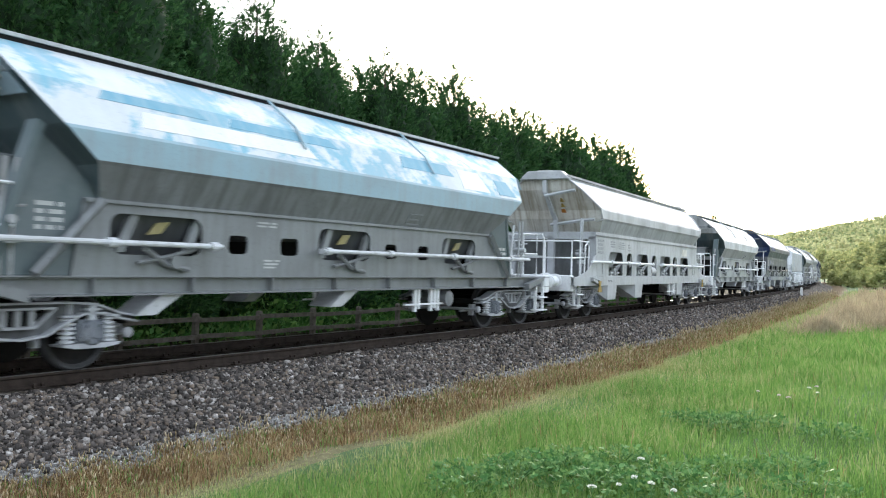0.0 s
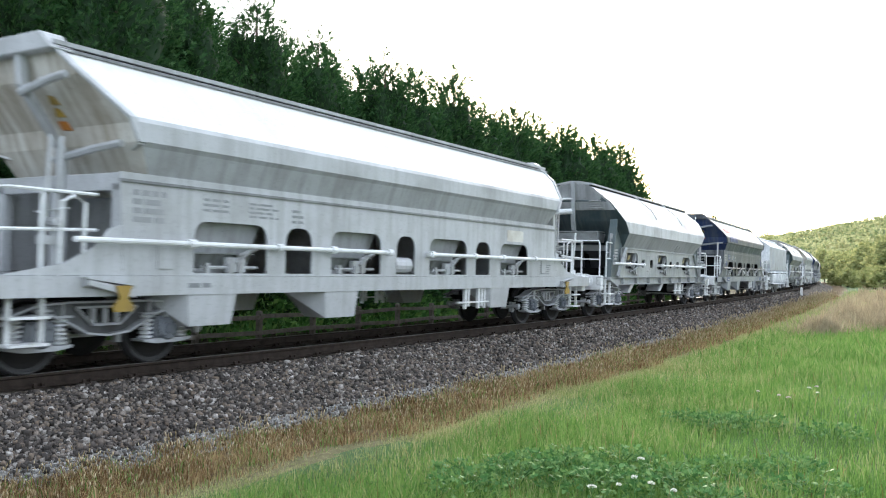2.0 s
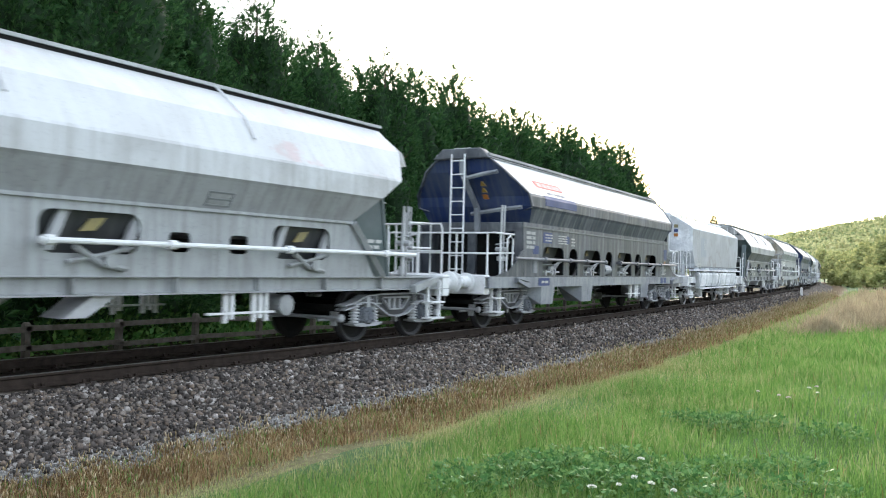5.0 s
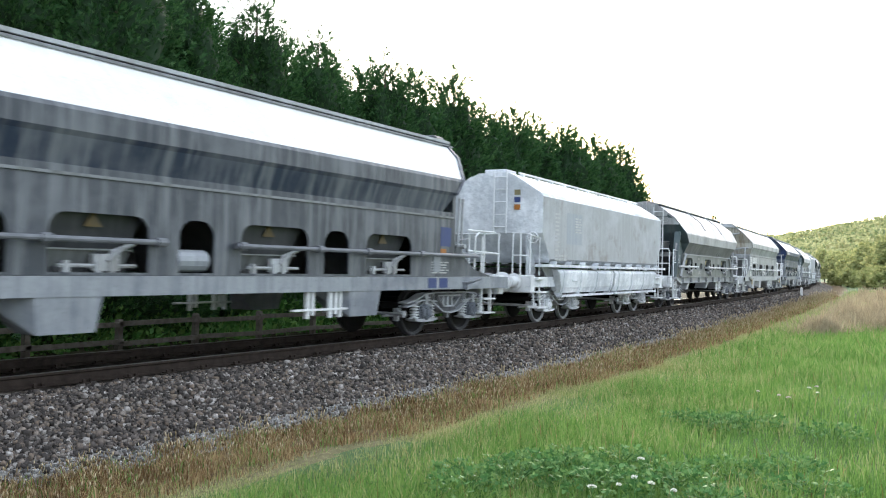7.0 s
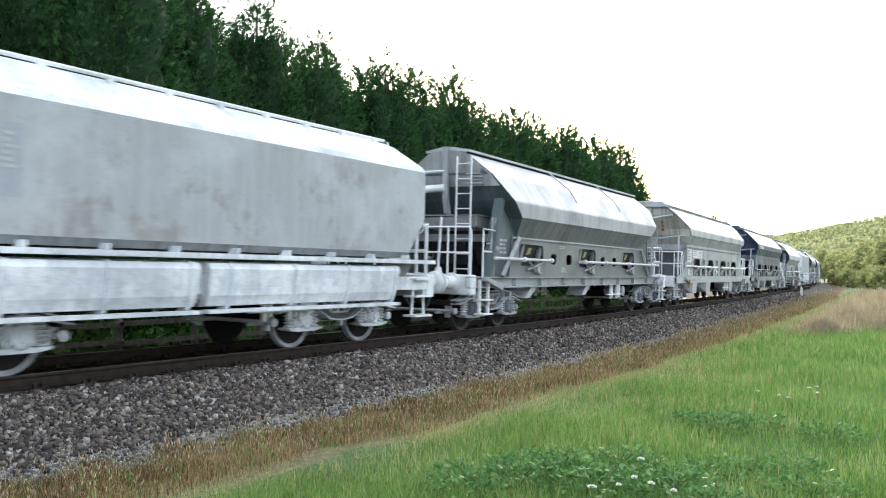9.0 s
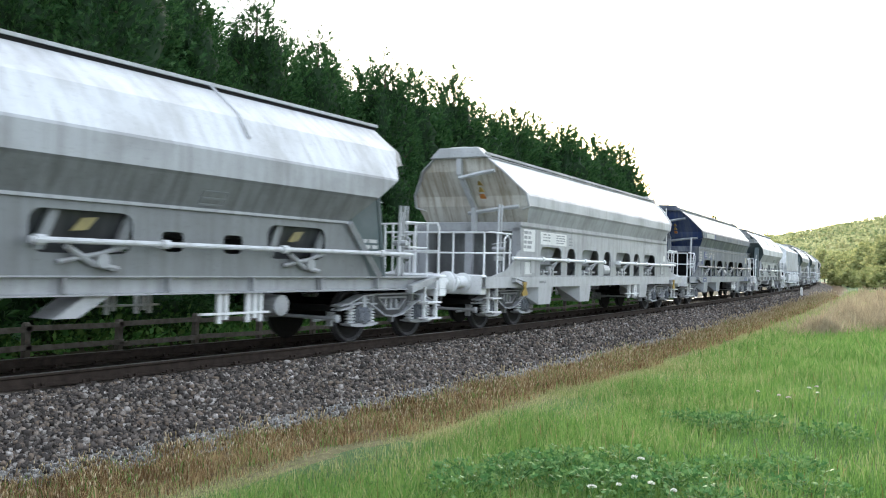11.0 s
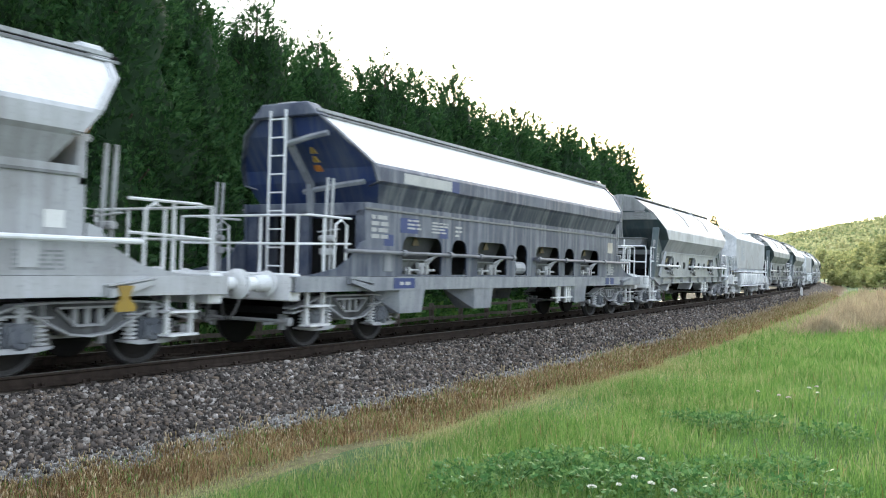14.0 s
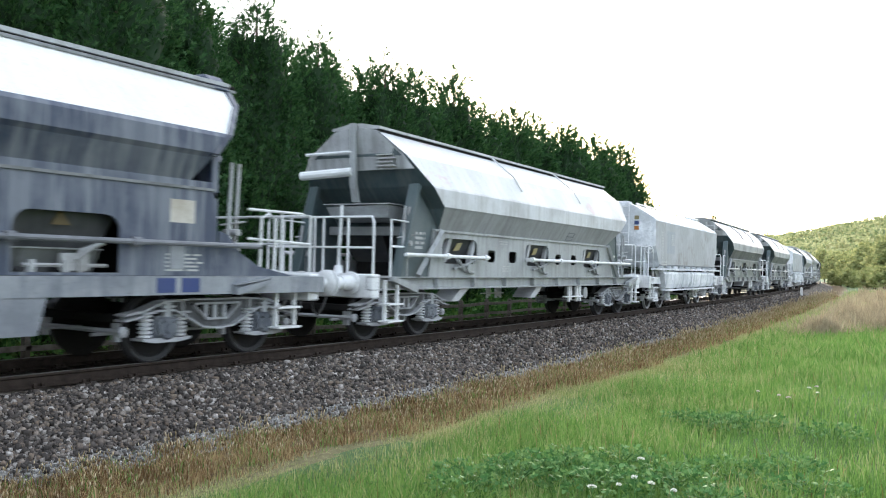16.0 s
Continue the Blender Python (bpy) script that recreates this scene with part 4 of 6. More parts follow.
            loft(bm, [[(x0, c - 0.12, 1.74), (x0, c + 0.12, 1.74), (x0, c, 1.93)], [(x1, c - 0.12, 1.74), (x1, c + 0.12, 1.74), (x1, c, 1.93)]])
            part("warning_triangle", bm, DIMYELLOW, w)
        bm = fresh()
        lathe(bm, [(-h + 8.25, 0.04), (-h + 8.28, 0.15), (-h + 8.8, 0.15), (-h + 8.83, 0.04)], "y", (sg * 1.25, 0, 1.36), 14)
        part("air_reservoir", bm, sc["sole"], w)
        # stencilling
        rng = random.Random(len(name) + int(sg) + sc["seed"])
        bm = fresh()
        bars(bm, sg * 1.376, -h + 2.62, 2.22, 4, 0.5, rng, 0.07, 0.11)
        bars(bm, sg * 1.376, -h + 3.75, 2.2, 3, 0.45, rng, 0.035, 0.07)
        bars(bm, sg * 1.376, -h + 4.6, 2.2, 4, 0.6, rng, 0.03, 0.06)
        bars(bm, sg * 1.376, -h + 5.5, 2.16, 3, 0.25, rng, 0.04, 0.08)
        bars(bm, sg * 1.376, h - 3.75, 1.45, 5, 0.6, rng, 0.025, 0.05)
        bars(bm, sg * 1.401, -h + 3.5, 1.07, 1, 0.4, rng, 0.06)
        part("stencilling", bm, INKW if sc["dark"] else INK, w, "unreadable stencilled lines")["kind"] = "stuff"
        for colr, a, b, z0, z1 in sc["patches"]:
            bm = fresh()
            x0, x1 = sorted((sg * 1.3752, sg * 1.3785))
            box(bm, x0, x1, -h + a, -h + b, z0, z1)
            part("paint_patch", bm, colr, w)
        for e in (-1, 1):
            bm = fresh()
            x0, x1 = sorted((sg * 1.36, sg * 1.5))
            yb = lambda d: e * (h - d)
            loft(bm, [[(x0, yb(1.95), 1.15), (x1, yb(1.95), 1.12), (x1, yb(1.95), 1.06), (x0, yb(1.95), 1.02)], [(x0, yb(2.6), 1.06), (x1, yb(2.6), 1.0), (x1, yb(2.6), 0.9), (x0, yb(2.6), 0.93)]])
            loft(bm, [[(x0, yb(q), z), (x1, yb(q), z), (x1, yb(q), z - 0.02), (x0, yb(q), z - 0.02)] for q, z in ((1.93, 1.15), (2.62, 1.06))])
            part("jacking_bracket", bm, sc["sole"], w)
            if sc["hook"]:
                bm = fresh()
                slab(bm, [(yb(2.3), 1.05), (yb(2.52), 1.05), (yb(2.47), 0.9), (yb(2.56), 0.8), (yb(2.54), 0.74), (yb(2.28), 0.74), (yb(2.26), 0.8), (yb(2.36), 0.9)], sg * 1.503, sg * 1.528)
                part("towing_hook", bm, YELLOW, w)
        for a, b in sc["soles"]:
            bm = fresh()
            box(bm, min(sg * 1.398, sg * 1.4035), max(sg * 1.398, sg * 1.4035), -h + a, -h + b, 0.95, 1.135)
            part("sole_label", bm, BLUELABEL, w)
        for e in (-1, 1):
            ye = e * (h - 1.1)
            railing(w, [[(sg * 1.25, e * (h - 2.2), 2.12), (sg * 1.27, ye, 2.12), (sg * 1.25, e * (h - 0.85), 2.1), (sg * 1.25, e * (h - 0.85), 1.15)],
                        [(sg * 1.25, e * (h - 2.2), 1.7), (sg * 1.25, e * (h - 0.85), 1.66)],
                        [(sg * 1.3, e * (h - 1.7), 1.16), (sg * 1.32, e * (h - 1.7), 2.0), (sg * 1.32, e * (h - 1.85), 2.08), (sg * 1.32, e * (h - 2.0), 2.0), (sg * 1.3, e * (h - 2.0), 1.16)]],
                    [(sg * 1.25, e * (h - 1.5), 1.15, 2.12)])
            steps(w, sg, e * (h - 1.35))
            valve_stand(w, sg * 1.22, -h + 1.55 if e < 0 else h - 2.56, 1.15, 2.75)
    for e in (-1, 1):
        railing(w, [[(1.25, e * (h - 0.85), 2.1), (-1.25, e * (h - 0.85), 2.1)], [(1.25, e * (h - 0.85), 1.66), (-1.25, e * (h - 0.85), 1.66)]],
                [(x, e * (h - 0.85), 1.15, 2.1) for x in (0.5, -0.5)])
        for q, z, top, colr in ((2.06, 3.34, 0.03, YELLOW), (2.14, 3.2, 0.03, YELLOW), (2.23, 3.05, 0.1, ORANGE)):
            bm = fresh()
            loft(bm, [[(0.45 - top / 2, e * (h - q + k), z), (0.45 + top / 2, e * (h - q + k), z), (0.52, e * (h - q - 0.07 + k), z - 0.1), (0.4, e * (h - q - 0.07 + k), z - 0.1)] for k in (0.0, -0.07)])
            part("warning_label", bm, colr, w)
        if sc["ladder"] and e < 0:
            ladder(w, 0.0, e * (h - 1.75), 1.15, 3.95)
    for lg in sc["logo"]:
        colr, a, b, f0, f1 = lg
        for sg in (1, -1):
            bm = fresh()
            p = lambda f: (1.46 + (1.02 - 1.46) * f + 0.006, 3.09 + (3.58 - 3.09) * f + 0.006) if f >= 0 else (1.506, 3.03 + f * 0.3)
            (xa, za), (xb, zb) = p(f0), p(f1)
            loft(bm, [[(sg * xa, -h + a, za), (sg * xa, -h + b, za), (sg * xb, -h + b, zb), (sg * xb, -h + a, zb)],
                      [(sg * (xa - 0.01), -h + a, za - 0.01), (sg * (xa - 0.01), -h + b, za - 0.01), (sg * (xb - 0.01), -h + b, zb - 0.01), (sg * (xb - 0.01), -h + a, zb - 0.01)]])
            part("logo_panel", bm, colr, w)
    return w, L, 2.55


def type_saddle(name, sc, label, wheels):
    """Covered hopper with an angular tub, a high plate sill with hexagonal openings and open ends."""
    L = 16.35
    w = tagged(new(name), label, "hopper wagon", "wagons of the train")
    h = L / 2
    build_frame(w, L, 1.30, sc, 2.12, wheels, channel=True)
    build_buffers(w, L, sc["ends"])
    bm = fresh()
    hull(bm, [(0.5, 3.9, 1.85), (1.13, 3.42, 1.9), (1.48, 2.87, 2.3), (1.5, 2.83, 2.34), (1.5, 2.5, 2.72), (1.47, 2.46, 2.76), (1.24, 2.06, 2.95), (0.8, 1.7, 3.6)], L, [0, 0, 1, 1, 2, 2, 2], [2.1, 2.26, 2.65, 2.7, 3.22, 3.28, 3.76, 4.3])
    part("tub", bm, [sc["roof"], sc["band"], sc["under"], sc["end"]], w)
    yy = lambda e, d: e * (h - d)
    for e in (-1, 1):
        ye = lambda d: yy(e, d if e < 0 else d + 0.3)
        # pale upper part of the end, over the dark hopper slope
        bm = fresh()
        pts = [(0.5, 3.9), (1.13, 3.42), (1.3, 3.16)]
        ring = [(-x, z) for x, z in reversed(pts)] + pts
        vs = [bm.verts.new((x * 0.985, ye( 1.83 if z > 3.4 else 1.95), z)) for x, z in ring]
        vs += [bm.verts.new((0, ye( 1.8), 4.0))]
        bm.faces.new(vs[:3] + [vs[6]])
        bm.faces.new(vs[3:6] + [vs[6]])
        bm.faces.new([vs[2], vs[3], vs[6]])
        bm.faces.new([vs[0], vs[6], vs[5]])
        bmesh.ops.solidify(bm, geom=bm.faces[:], thickness=0.03)
        part("end_cover", bm, sc["endtop"], w)
        bm = fresh()
        loft(bm, [[(-0.05, ye( d), z), (0.07, ye( d), z), (0.07, ye( d + 0.1), z), (-0.05, ye( d + 0.1), z)] for d, z in ((1.7, 4.04), (1.75, 2.9), (1.85, 2.55), (2.3, 2.5))])
        part("end_column", bm, sc["sole"], w)
        bm = fresh()
        tube(bm, [(0.0, ye( 1.75), 3.12), (-1.1, ye( 1.6), 3.05)], 0.085, 10)
        tube(bm, [(0, ye( 1.74), 3.5), (-1.2, ye( 1.85), 3.5)], 0.03)
        part("end_pipe", bm, RAILING, w)
        bm = fresh()
        loft(bm, [[(-0.7, ye( 1.9), 2.46), (0.75, ye( 1.9), 2.5), (0.75, ye( 2.7), 2.46), (-0.7, ye( 2.7), 2.46)], [(-0.65, ye( 2.0), 2.26), (0.7, ye( 2.0), 2.26), (0.7, ye( 2.7), 2.2), (-0.65, ye( 2.7), 2.2)]])
        box(bm, -0.74, 0.8, min(ye( 1.86), ye( 2.5)), max(ye( 1.86), ye( 2.5)), 2.505, 2.525)
        box(bm, -1.15, 1.15, min(ye( 2.6), ye( 2.75)), max(ye( 2.6), ye( 2.75)), 1.95, 2.12)
        part("end_shelf", bm, sc["sole"], w)
        # Added black sheet standing for the shade inside the open end.
        bm = fresh()
        box(bm, -0.95, 0.95, min(yy(e, 3.3), yy(e, 3.36)), max(yy(e, 3.3), yy(e, 3.36)), 1.1, 2.1)
        part("inner_bulkhead", bm, DARK, w)
        for sg in (1, -1):
            bm = fresh()
            if e < 0:
                pts = [(yy(e, 1.55), 1.16), (yy(e, 3.0), 1.16), (yy(e, 3.0), 2.1), (yy(e, 2.55), 2.5), (yy(e, 2.1), 2.85)]
                rim = [(yy(e, 1.55), 1.16), (yy(e, 1.65), 1.16), (yy(e, 2.2), 2.85), (yy(e, 2.1), 2.9)]
            else:
                pts = [(yy(e, 2.62), 1.16), (yy(e, 4.1), 1.16), (yy(e, 4.1), 2.0), (yy(e, 3.75), 2.06), (yy(e, 3.25), 2.5), (yy(e, 2.85), 2.6)]
                rim = [(yy(e, 2.6), 1.16), (yy(e, 2.68), 1.16), (yy(e, 2.92), 2.6), (yy(e, 2.84), 2.6)]
            slab(bm, pts, sg * 1.18, sg * 1.21)
            slab(bm, rim, sg * (1.08 if e < 0 else 1.1), sg * (1.3 if e < 0 else 1.23))
            part("end_gusset", bm, sc["gusset"], w, bevel=0.005)
            bm = fresh()
            o = 0.0 if e < 0 else 0.82
            tube(bm, [(sg * 1.32, yy(e, 2.1 + o), 1.18), (sg * 1.32, yy(e, 2.95 + o), 2.05)], 0.06, 4)
            part("side_strut", bm, sc["sole"], w)
            bm = fresh()
            loft(bm, [[(sg * 1.26, yy(e, 1.2), 1.16), (sg * 1.4, yy(e, 1.2), 1.16), (sg * 1.4, yy(e, 1.2), 1.08), (sg * 1.26, yy(e, 1.2), 1.08)], [(sg * 1.26, yy(e, 2.0), 1.0), (sg * 1.4, yy(e, 2.0), 1.0), (sg * 1.4, yy(e, 2.0), 0.86), (sg * 1.26, yy(e, 2.0), 0.86)]])
            part("jacking_bracket", bm, sc["sole"], w)
    for colr, a, b, f0, f1 in sc["strips"]:
        for sg in (1, -1):
            bm = fresh()
            (xa, za), (xb, zb) = [(1.48 - 0.35 * f, 2.87 + 0.55 * f) for f in (f0, f1)]
            jag = [0.0, 0.12, -0.05, 0.1]
            loft(bm, [[(sg * (xa + k), -h + a, za + k), (sg * (xa + k), -h + b + jag[1], za + k), (sg * (xb + k), -h + b + jag[2], zb + k), (sg * (xb + k), -h + a + jag[3], zb + k)] for k in (0.0035, -0.01)])
            part("paint_patch", bm, colr, w)
    bm = fresh()
    prism(bm, [(-0.56, 3.93), (-0.56, 3.98), (-0.42, 4.0), (-0.15, 4.05), (0.15, 4.05), (0.42, 4.0), (0.56, 3.98), (0.56, 3.93)], -h + 1.85, h - 2.05)
    part("roof_lid", bm, OFFWHITE, w)
    for sg in (1, -1):
        # Black strip standing for the dark gap beneath the lid's edge.
        bm = fresh()
        prism(bm, [(sg * 0.47, 3.885), (sg * 0.535, 3.868), (sg * 0.535, 3.928), (sg * 0.47, 3.928)], -h + 1.87, h - 2.07)
        part("lid_seal", bm, DARK, w)
        for y in (0.2 * L - h + 3.2, 0.2 * L - h + 6.9):
            bm = fresh()
            tube(bm, [(sg * 0.55, y, 3.94), (sg * 1.15, y, 3.46), (sg * 1.36, y + 0.02, 3.12)], 0.02)
            part("lid_strap", bm, sc["band"], w)
        bm = fresh()
        big = [(3.1, 4.56), (6.98, 8.36), (10.72, 12.04)]
        small = [(5.04, 5.42), (6.1, 6.5), (8.8, 9.16), (9.86, 10.22)]
        holes = [rounded(-h + a, -h + b, 1.42, 1.92, 0.16) for a, b in big] + [rounded(-h + a, -h + b, 1.47, 1.73, 0.07) for a, b in small]
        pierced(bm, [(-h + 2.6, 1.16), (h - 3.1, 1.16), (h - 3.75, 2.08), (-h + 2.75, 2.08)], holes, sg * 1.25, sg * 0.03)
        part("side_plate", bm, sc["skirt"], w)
        bm = fresh()
        box(bm, min(sg * 1.22, sg * 1.29), max(sg * 1.22, sg * 1.29), -h + 2.75, h - 3.72, 2.03, 2.07)
        part("plate_ledge", bm, sc["sole"], w)
        for k in range(8):
            y = -h + 2.9 + k * (L - 5.8) / 7
            bm = fresh()
            box(bm, min(sg * 1.2, sg * 1.295), max(sg * 1.2, sg * 1.295), y - 0.012, y + 0.012, 0.945, 1.135)
            part("rib", bm, sc["sole"], w)
        side_pipe(w, sg, 1.43, 1.56, [(-h + 1.5, -h + 4.75, (-h + 3.0, -h + 4.6)), (-h + 6.9, h - 2.1, (-h + 7.0, -h + 8.7, -h + 10.9, h - 3.0))], sc["rod"])
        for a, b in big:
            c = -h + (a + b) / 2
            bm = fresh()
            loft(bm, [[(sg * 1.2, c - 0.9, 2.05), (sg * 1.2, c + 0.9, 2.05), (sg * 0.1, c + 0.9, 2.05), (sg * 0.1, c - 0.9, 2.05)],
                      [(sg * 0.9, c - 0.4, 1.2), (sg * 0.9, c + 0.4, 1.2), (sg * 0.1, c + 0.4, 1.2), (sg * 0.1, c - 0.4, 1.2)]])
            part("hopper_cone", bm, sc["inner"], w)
            bm = fresh()
            x0, x1 = sorted((sg * 1.13, sg * 1.145))
            loft(bm, [[(xx, c - 0.1, 1.68), (xx, c + 0.12, 1.7), (xx, c + 0.27, 1.86), (xx, c + 0.05, 1.84)] for xx in (x0, x1)])
            part("warning_plate", bm, DULLYELLOW, w)
            for q in (-0.55, 0.5):
                bm = fresh()
                loft(bm, [[(sg * xx, c + q - 0.05, 1.45), (sg * xx, c + q + 0.08, 1.45), (sg * xx, c + q + 0.33, 2.02), (sg * xx, c + q + 0.2, 2.02)] for xx in (1.12, 1.2)])
                part("hopper_stiffener", bm, sc["under"], w)
            bm = fresh()
            tube(bm, [(sg * 1.36, c - 0.3, 1.5), (sg * 1.3, c + 0.1, 1.3), (sg * 1.3, c + 0.45, 1.24)], 0.04)
            tube(bm, [(sg * 1.38, c + 0.5, 1.52), (sg * 1.34, c + 0.15, 1.42), (sg * 1.3, c - 0.35, 1.32)], 0.03)
            lathe(bm, [(sg * 1.3, 0.09), (sg * 1.37, 0.09)], "x", (0, c + 0.2, 1.34), 10)
            part("shutter_lever", bm, sc["sole"], w)
        bm = fresh()
        for q0, q1, f0, f1 in ((9.35, 9.38, 0.15, 0.6), (9.78, 9.81, 0.15, 0.6), (9.35, 9.81, 0.13, 0.19), (9.35, 9.81, 0.56, 0.62), (9.35, 9.81, 0.34, 0.4)):
            loft(bm, [[(sg * (1.24 + 0.23 * f + k), -h + q, 2.06 + 0.4 * f - k) for q, f in ((q0, f0), (q1, f0), (q1, f1), (q0, f1))] for k in (0.004, -0.01)])
        part("label_outline", bm, INK, w)
        for a in (3.55, 7.35):
            bm = fresh()
            slab(bm, [(-h + a, 0.66), (-h + a + 0.3, 0.66), (-h + a + 0.75, 0.93), (-h + a + 0.4, 0.93)], sg * 0.75, sg * 1.22)
            part("discharge_chute", bm, sc["chute"], w)
        rng = random.Random(11 + sc["seed"] + int(sg))
        bm = fresh()
        bars(bm, sg * 1.211, -h + 2.15, 2.0, 4, 0.35, rng, 0.05, 0.09)
        bars(bm, sg * 1.251, -h + 5.6, 1.95, 2, 0.4, rng, 0.025, 0.05)
        bars(bm, sg * 1.251, -h + 5.75, 1.4, 3, 0.35, rng, 0.025, 0.05)
        bars(bm, sg * 1.211, h - 3.25, 1.8, 2, 0.4, rng, 0.06, 0.1)
        part("stencilling", bm, INKW, w, "unreadable stencilled lines")["kind"] = "stuff"
        for e in (-1, 1):
            railing(w, [[(sg * 1.22, yy(e, 2.0), 2.16), (sg * 1.24, yy(e, 1.3), 2.18), (sg * 1.24, yy(e, 1.3), 1.1)],
                        [(sg * 1.22, yy(e, 1.9), 1.7), (sg * 1.24, yy(e, 1.3), 1.7)],
                        [(sg * 1.2, yy(e, 0.82), 1.15), (sg * 1.2, yy(e, 0.82), 2.1), (sg * 1.16, yy(e, 0.82), 2.2), (0.1, yy(e, 0.82), 2.2)],
                        [(sg * 1.2, yy(e, 0.82), 1.66), (0.1, yy(e, 0.82), 1.66)]],
                    [(sg * 0.65, yy(e, 0.82), 1.15, 2.2), (sg * 0.1, yy(e, 0.82), 1.15, 2.2)])
            steps(w, sg, yy(e, 1.25), 1.1, 0.36, 1.3)
            valve_stand(w, sg * 1.2, -h + 1.75 if e < 0 else h - 2.2, 1.15, 2.45 if sg > 0 else 2.1)
    for e in (-1, 1):
        bm = fresh()
        tube(bm, [(0.35, yy(e, 0.95), 1.15), (0.35, yy(e, 0.95), 1.5), (0.42, yy(e, 0.92), 2.42)], 0.03)
        lathe(bm, [(1.2, 0.09), (1.34, 0.07)], "z", (0.35, yy(e, 0.95), 0), 10)
        part("handbrake_stand", bm, RAILING, w)
        if sc["ladder"] and e < 0:
            ladder(w, 0.55, yy(e, 1.65), 1.15, 3.8, 0.36, "x", 0.0)
        bm = fresh()
        for r in range(4):
            box(bm, 0.5, 0.85 + 0.05 * (r % 2), min(yy(e, 1.89), yy(e, 1.82)), max(yy(e, 1.89), yy(e, 1.82)), 3.42 - 0.07 * r, 3.448 - 0.07 * r)
        part("stencilling", bm, INKW, w, "unreadable stencilled lines")["kind"] = "stuff"
    return w, L, 2.12


def type_silo(name, sc, label, wheels):
    """Shorter high-sided hopper crusted with cement dust, boxed-in below."""
    L = 12.96
    w = tagged(new(name), label, "hopper wagon", "wagons of the train")
    h = L / 2
    build_frame(w, L, 1.28, sc, 3.2, wheels)
    build_buffers(w, L, sc["ends"])
    bm = fresh()
    hull(bm, [(0.6, 3.62, 1.15), (1.28, 3.2, 1.15), (1.36, 3.1, 1.15), (1.36, 2.22, 1.15), (1.36, 1.6, 1.62), (1.3, 1.5, 1.72)], L, [1, 1, 0, 0, 2])
    part("tub", bm, [sc["roof"], sc["band"], sc["under"], sc["end"]], w)
    bm = fresh()
    prism(bm, [(-0.6, 3.62), (-0.4, 3.7), (0.4, 3.7), (0.6, 3.62)], -h + 1.2, h - 1.2)
    part("roof_walk", bm, sc["band"], w)
    yy = lambda e, d: e * (h - d)
    for sg in (1, -1):
        bm = fresh()
        for k in range(11):
            y = -h + 1.7 + k * (L - 3.4) / 10
            box(bm, sg * 0.56 - 0.04, sg * 0.56 + 0.04, y - 0.05, y + 0.05, 3.6, 3.7)
        tube(bm, [(sg * 0.56, -h + 1.5, 3.71), (sg * 0.56, h - 1.4, 3.71)], 0.03)
        part("roof_rail", bm, RAILING, w)
        bm = fresh()
        x0, x1 = sorted((sg * 1.28, sg * 1.47))
        box(bm, x0, x1, -h + 0.9, h - 0.9, 1.4, 1.47)
        for k in range(10):
            y = -h + 1.8 + k * (L - 3.6) / 9
            box(bm, x0, x1, y - 0.02, y + 0.02, 1.47, 1.55)
        part("side_ledge", bm, sc["band"], w)
        for a, b in ((2.0, 6.35), (6.5, 10.95)):
            bm = fresh()
            pr = [(sg * 1.2, 1.36), (sg * 1.41, 1.34), (sg * 1.46, 1.26), (sg * 1.42, 0.9), (sg * 1.36, 0.76), (sg * 1.2, 0.74)]
            ends = [(-h + a + (0.35 if a < 3 else 0.03) * q, -h + b - (0.03 if a < 3 else 0.2) * q) for q in (0, 0, 0.2, 0.8, 1, 1)]
            loft(bm, [[(x, e[k], z) for (x, z), e in zip(pr, ends)] for k in (0, 1)])
            side_box = part("side_box", bm, sc["boxes"], w)
            for k in range(4):
                y = -h + a + 0.4 + k * (b - a - 0.55) / 3
                bm = fresh()
                prism(bm, [(sg * 1.21, 1.37), (sg * 1.42, 1.355), (sg * 1.475, 1.27), (sg * 1.435, 0.86), (sg * 1.38, 0.72), (sg * 1.21, 0.7)], y - 0.025, y + 0.025)
                part("rib", bm, sc["boxes"], side_box)
            bm = fresh()
            prism(bm, [(sg * 1.3, 0.66), (sg * 1.46, 0.66), (sg * 1.46, 0.71), (sg * 1.3, 0.71)], -h + a + (0.25 if a < 3 else 0.0), -h + b)
            part("lower_sill", bm, sc["boxes"], side_box)
        bm = fresh()
        x0, x1 = sorted((sg * 1.44, sg * 1.47))
        box(bm, x0, x1, -h + 3.0, -h + 3.3, 1.05, 1.3)
        part("inspection_flap", bm, sc["band"], w, bevel=0.004)
        rng = random.Random(31 + int(sg))
        bm = fresh()
        bars(bm, sg * 1.361, -h + 1.95, 2.75, 10, 0.3, rng, 0.045, 0.1)
        bars(bm, sg * 1.361, -h + 3.35, 2.7, 6, 0.5, rng, 0.04, 0.07)
        bars(bm, sg * 1.361, -h + 1.95, 1.72, 2, 0.8, rng, 0.06, 0.09)
        part("stencilling", bm, INKW, w, "unreadable stencilled lines")["kind"] = "stuff"
        bm = fresh()
        box(bm, min(sg * 1.358, sg * 1.3608), max(sg * 1.358, sg * 1.3608), -h + 2.75, -h + 3.9, 2.0, 2.8)
        part("paint_patch", bm, FADEDBLUE, w)
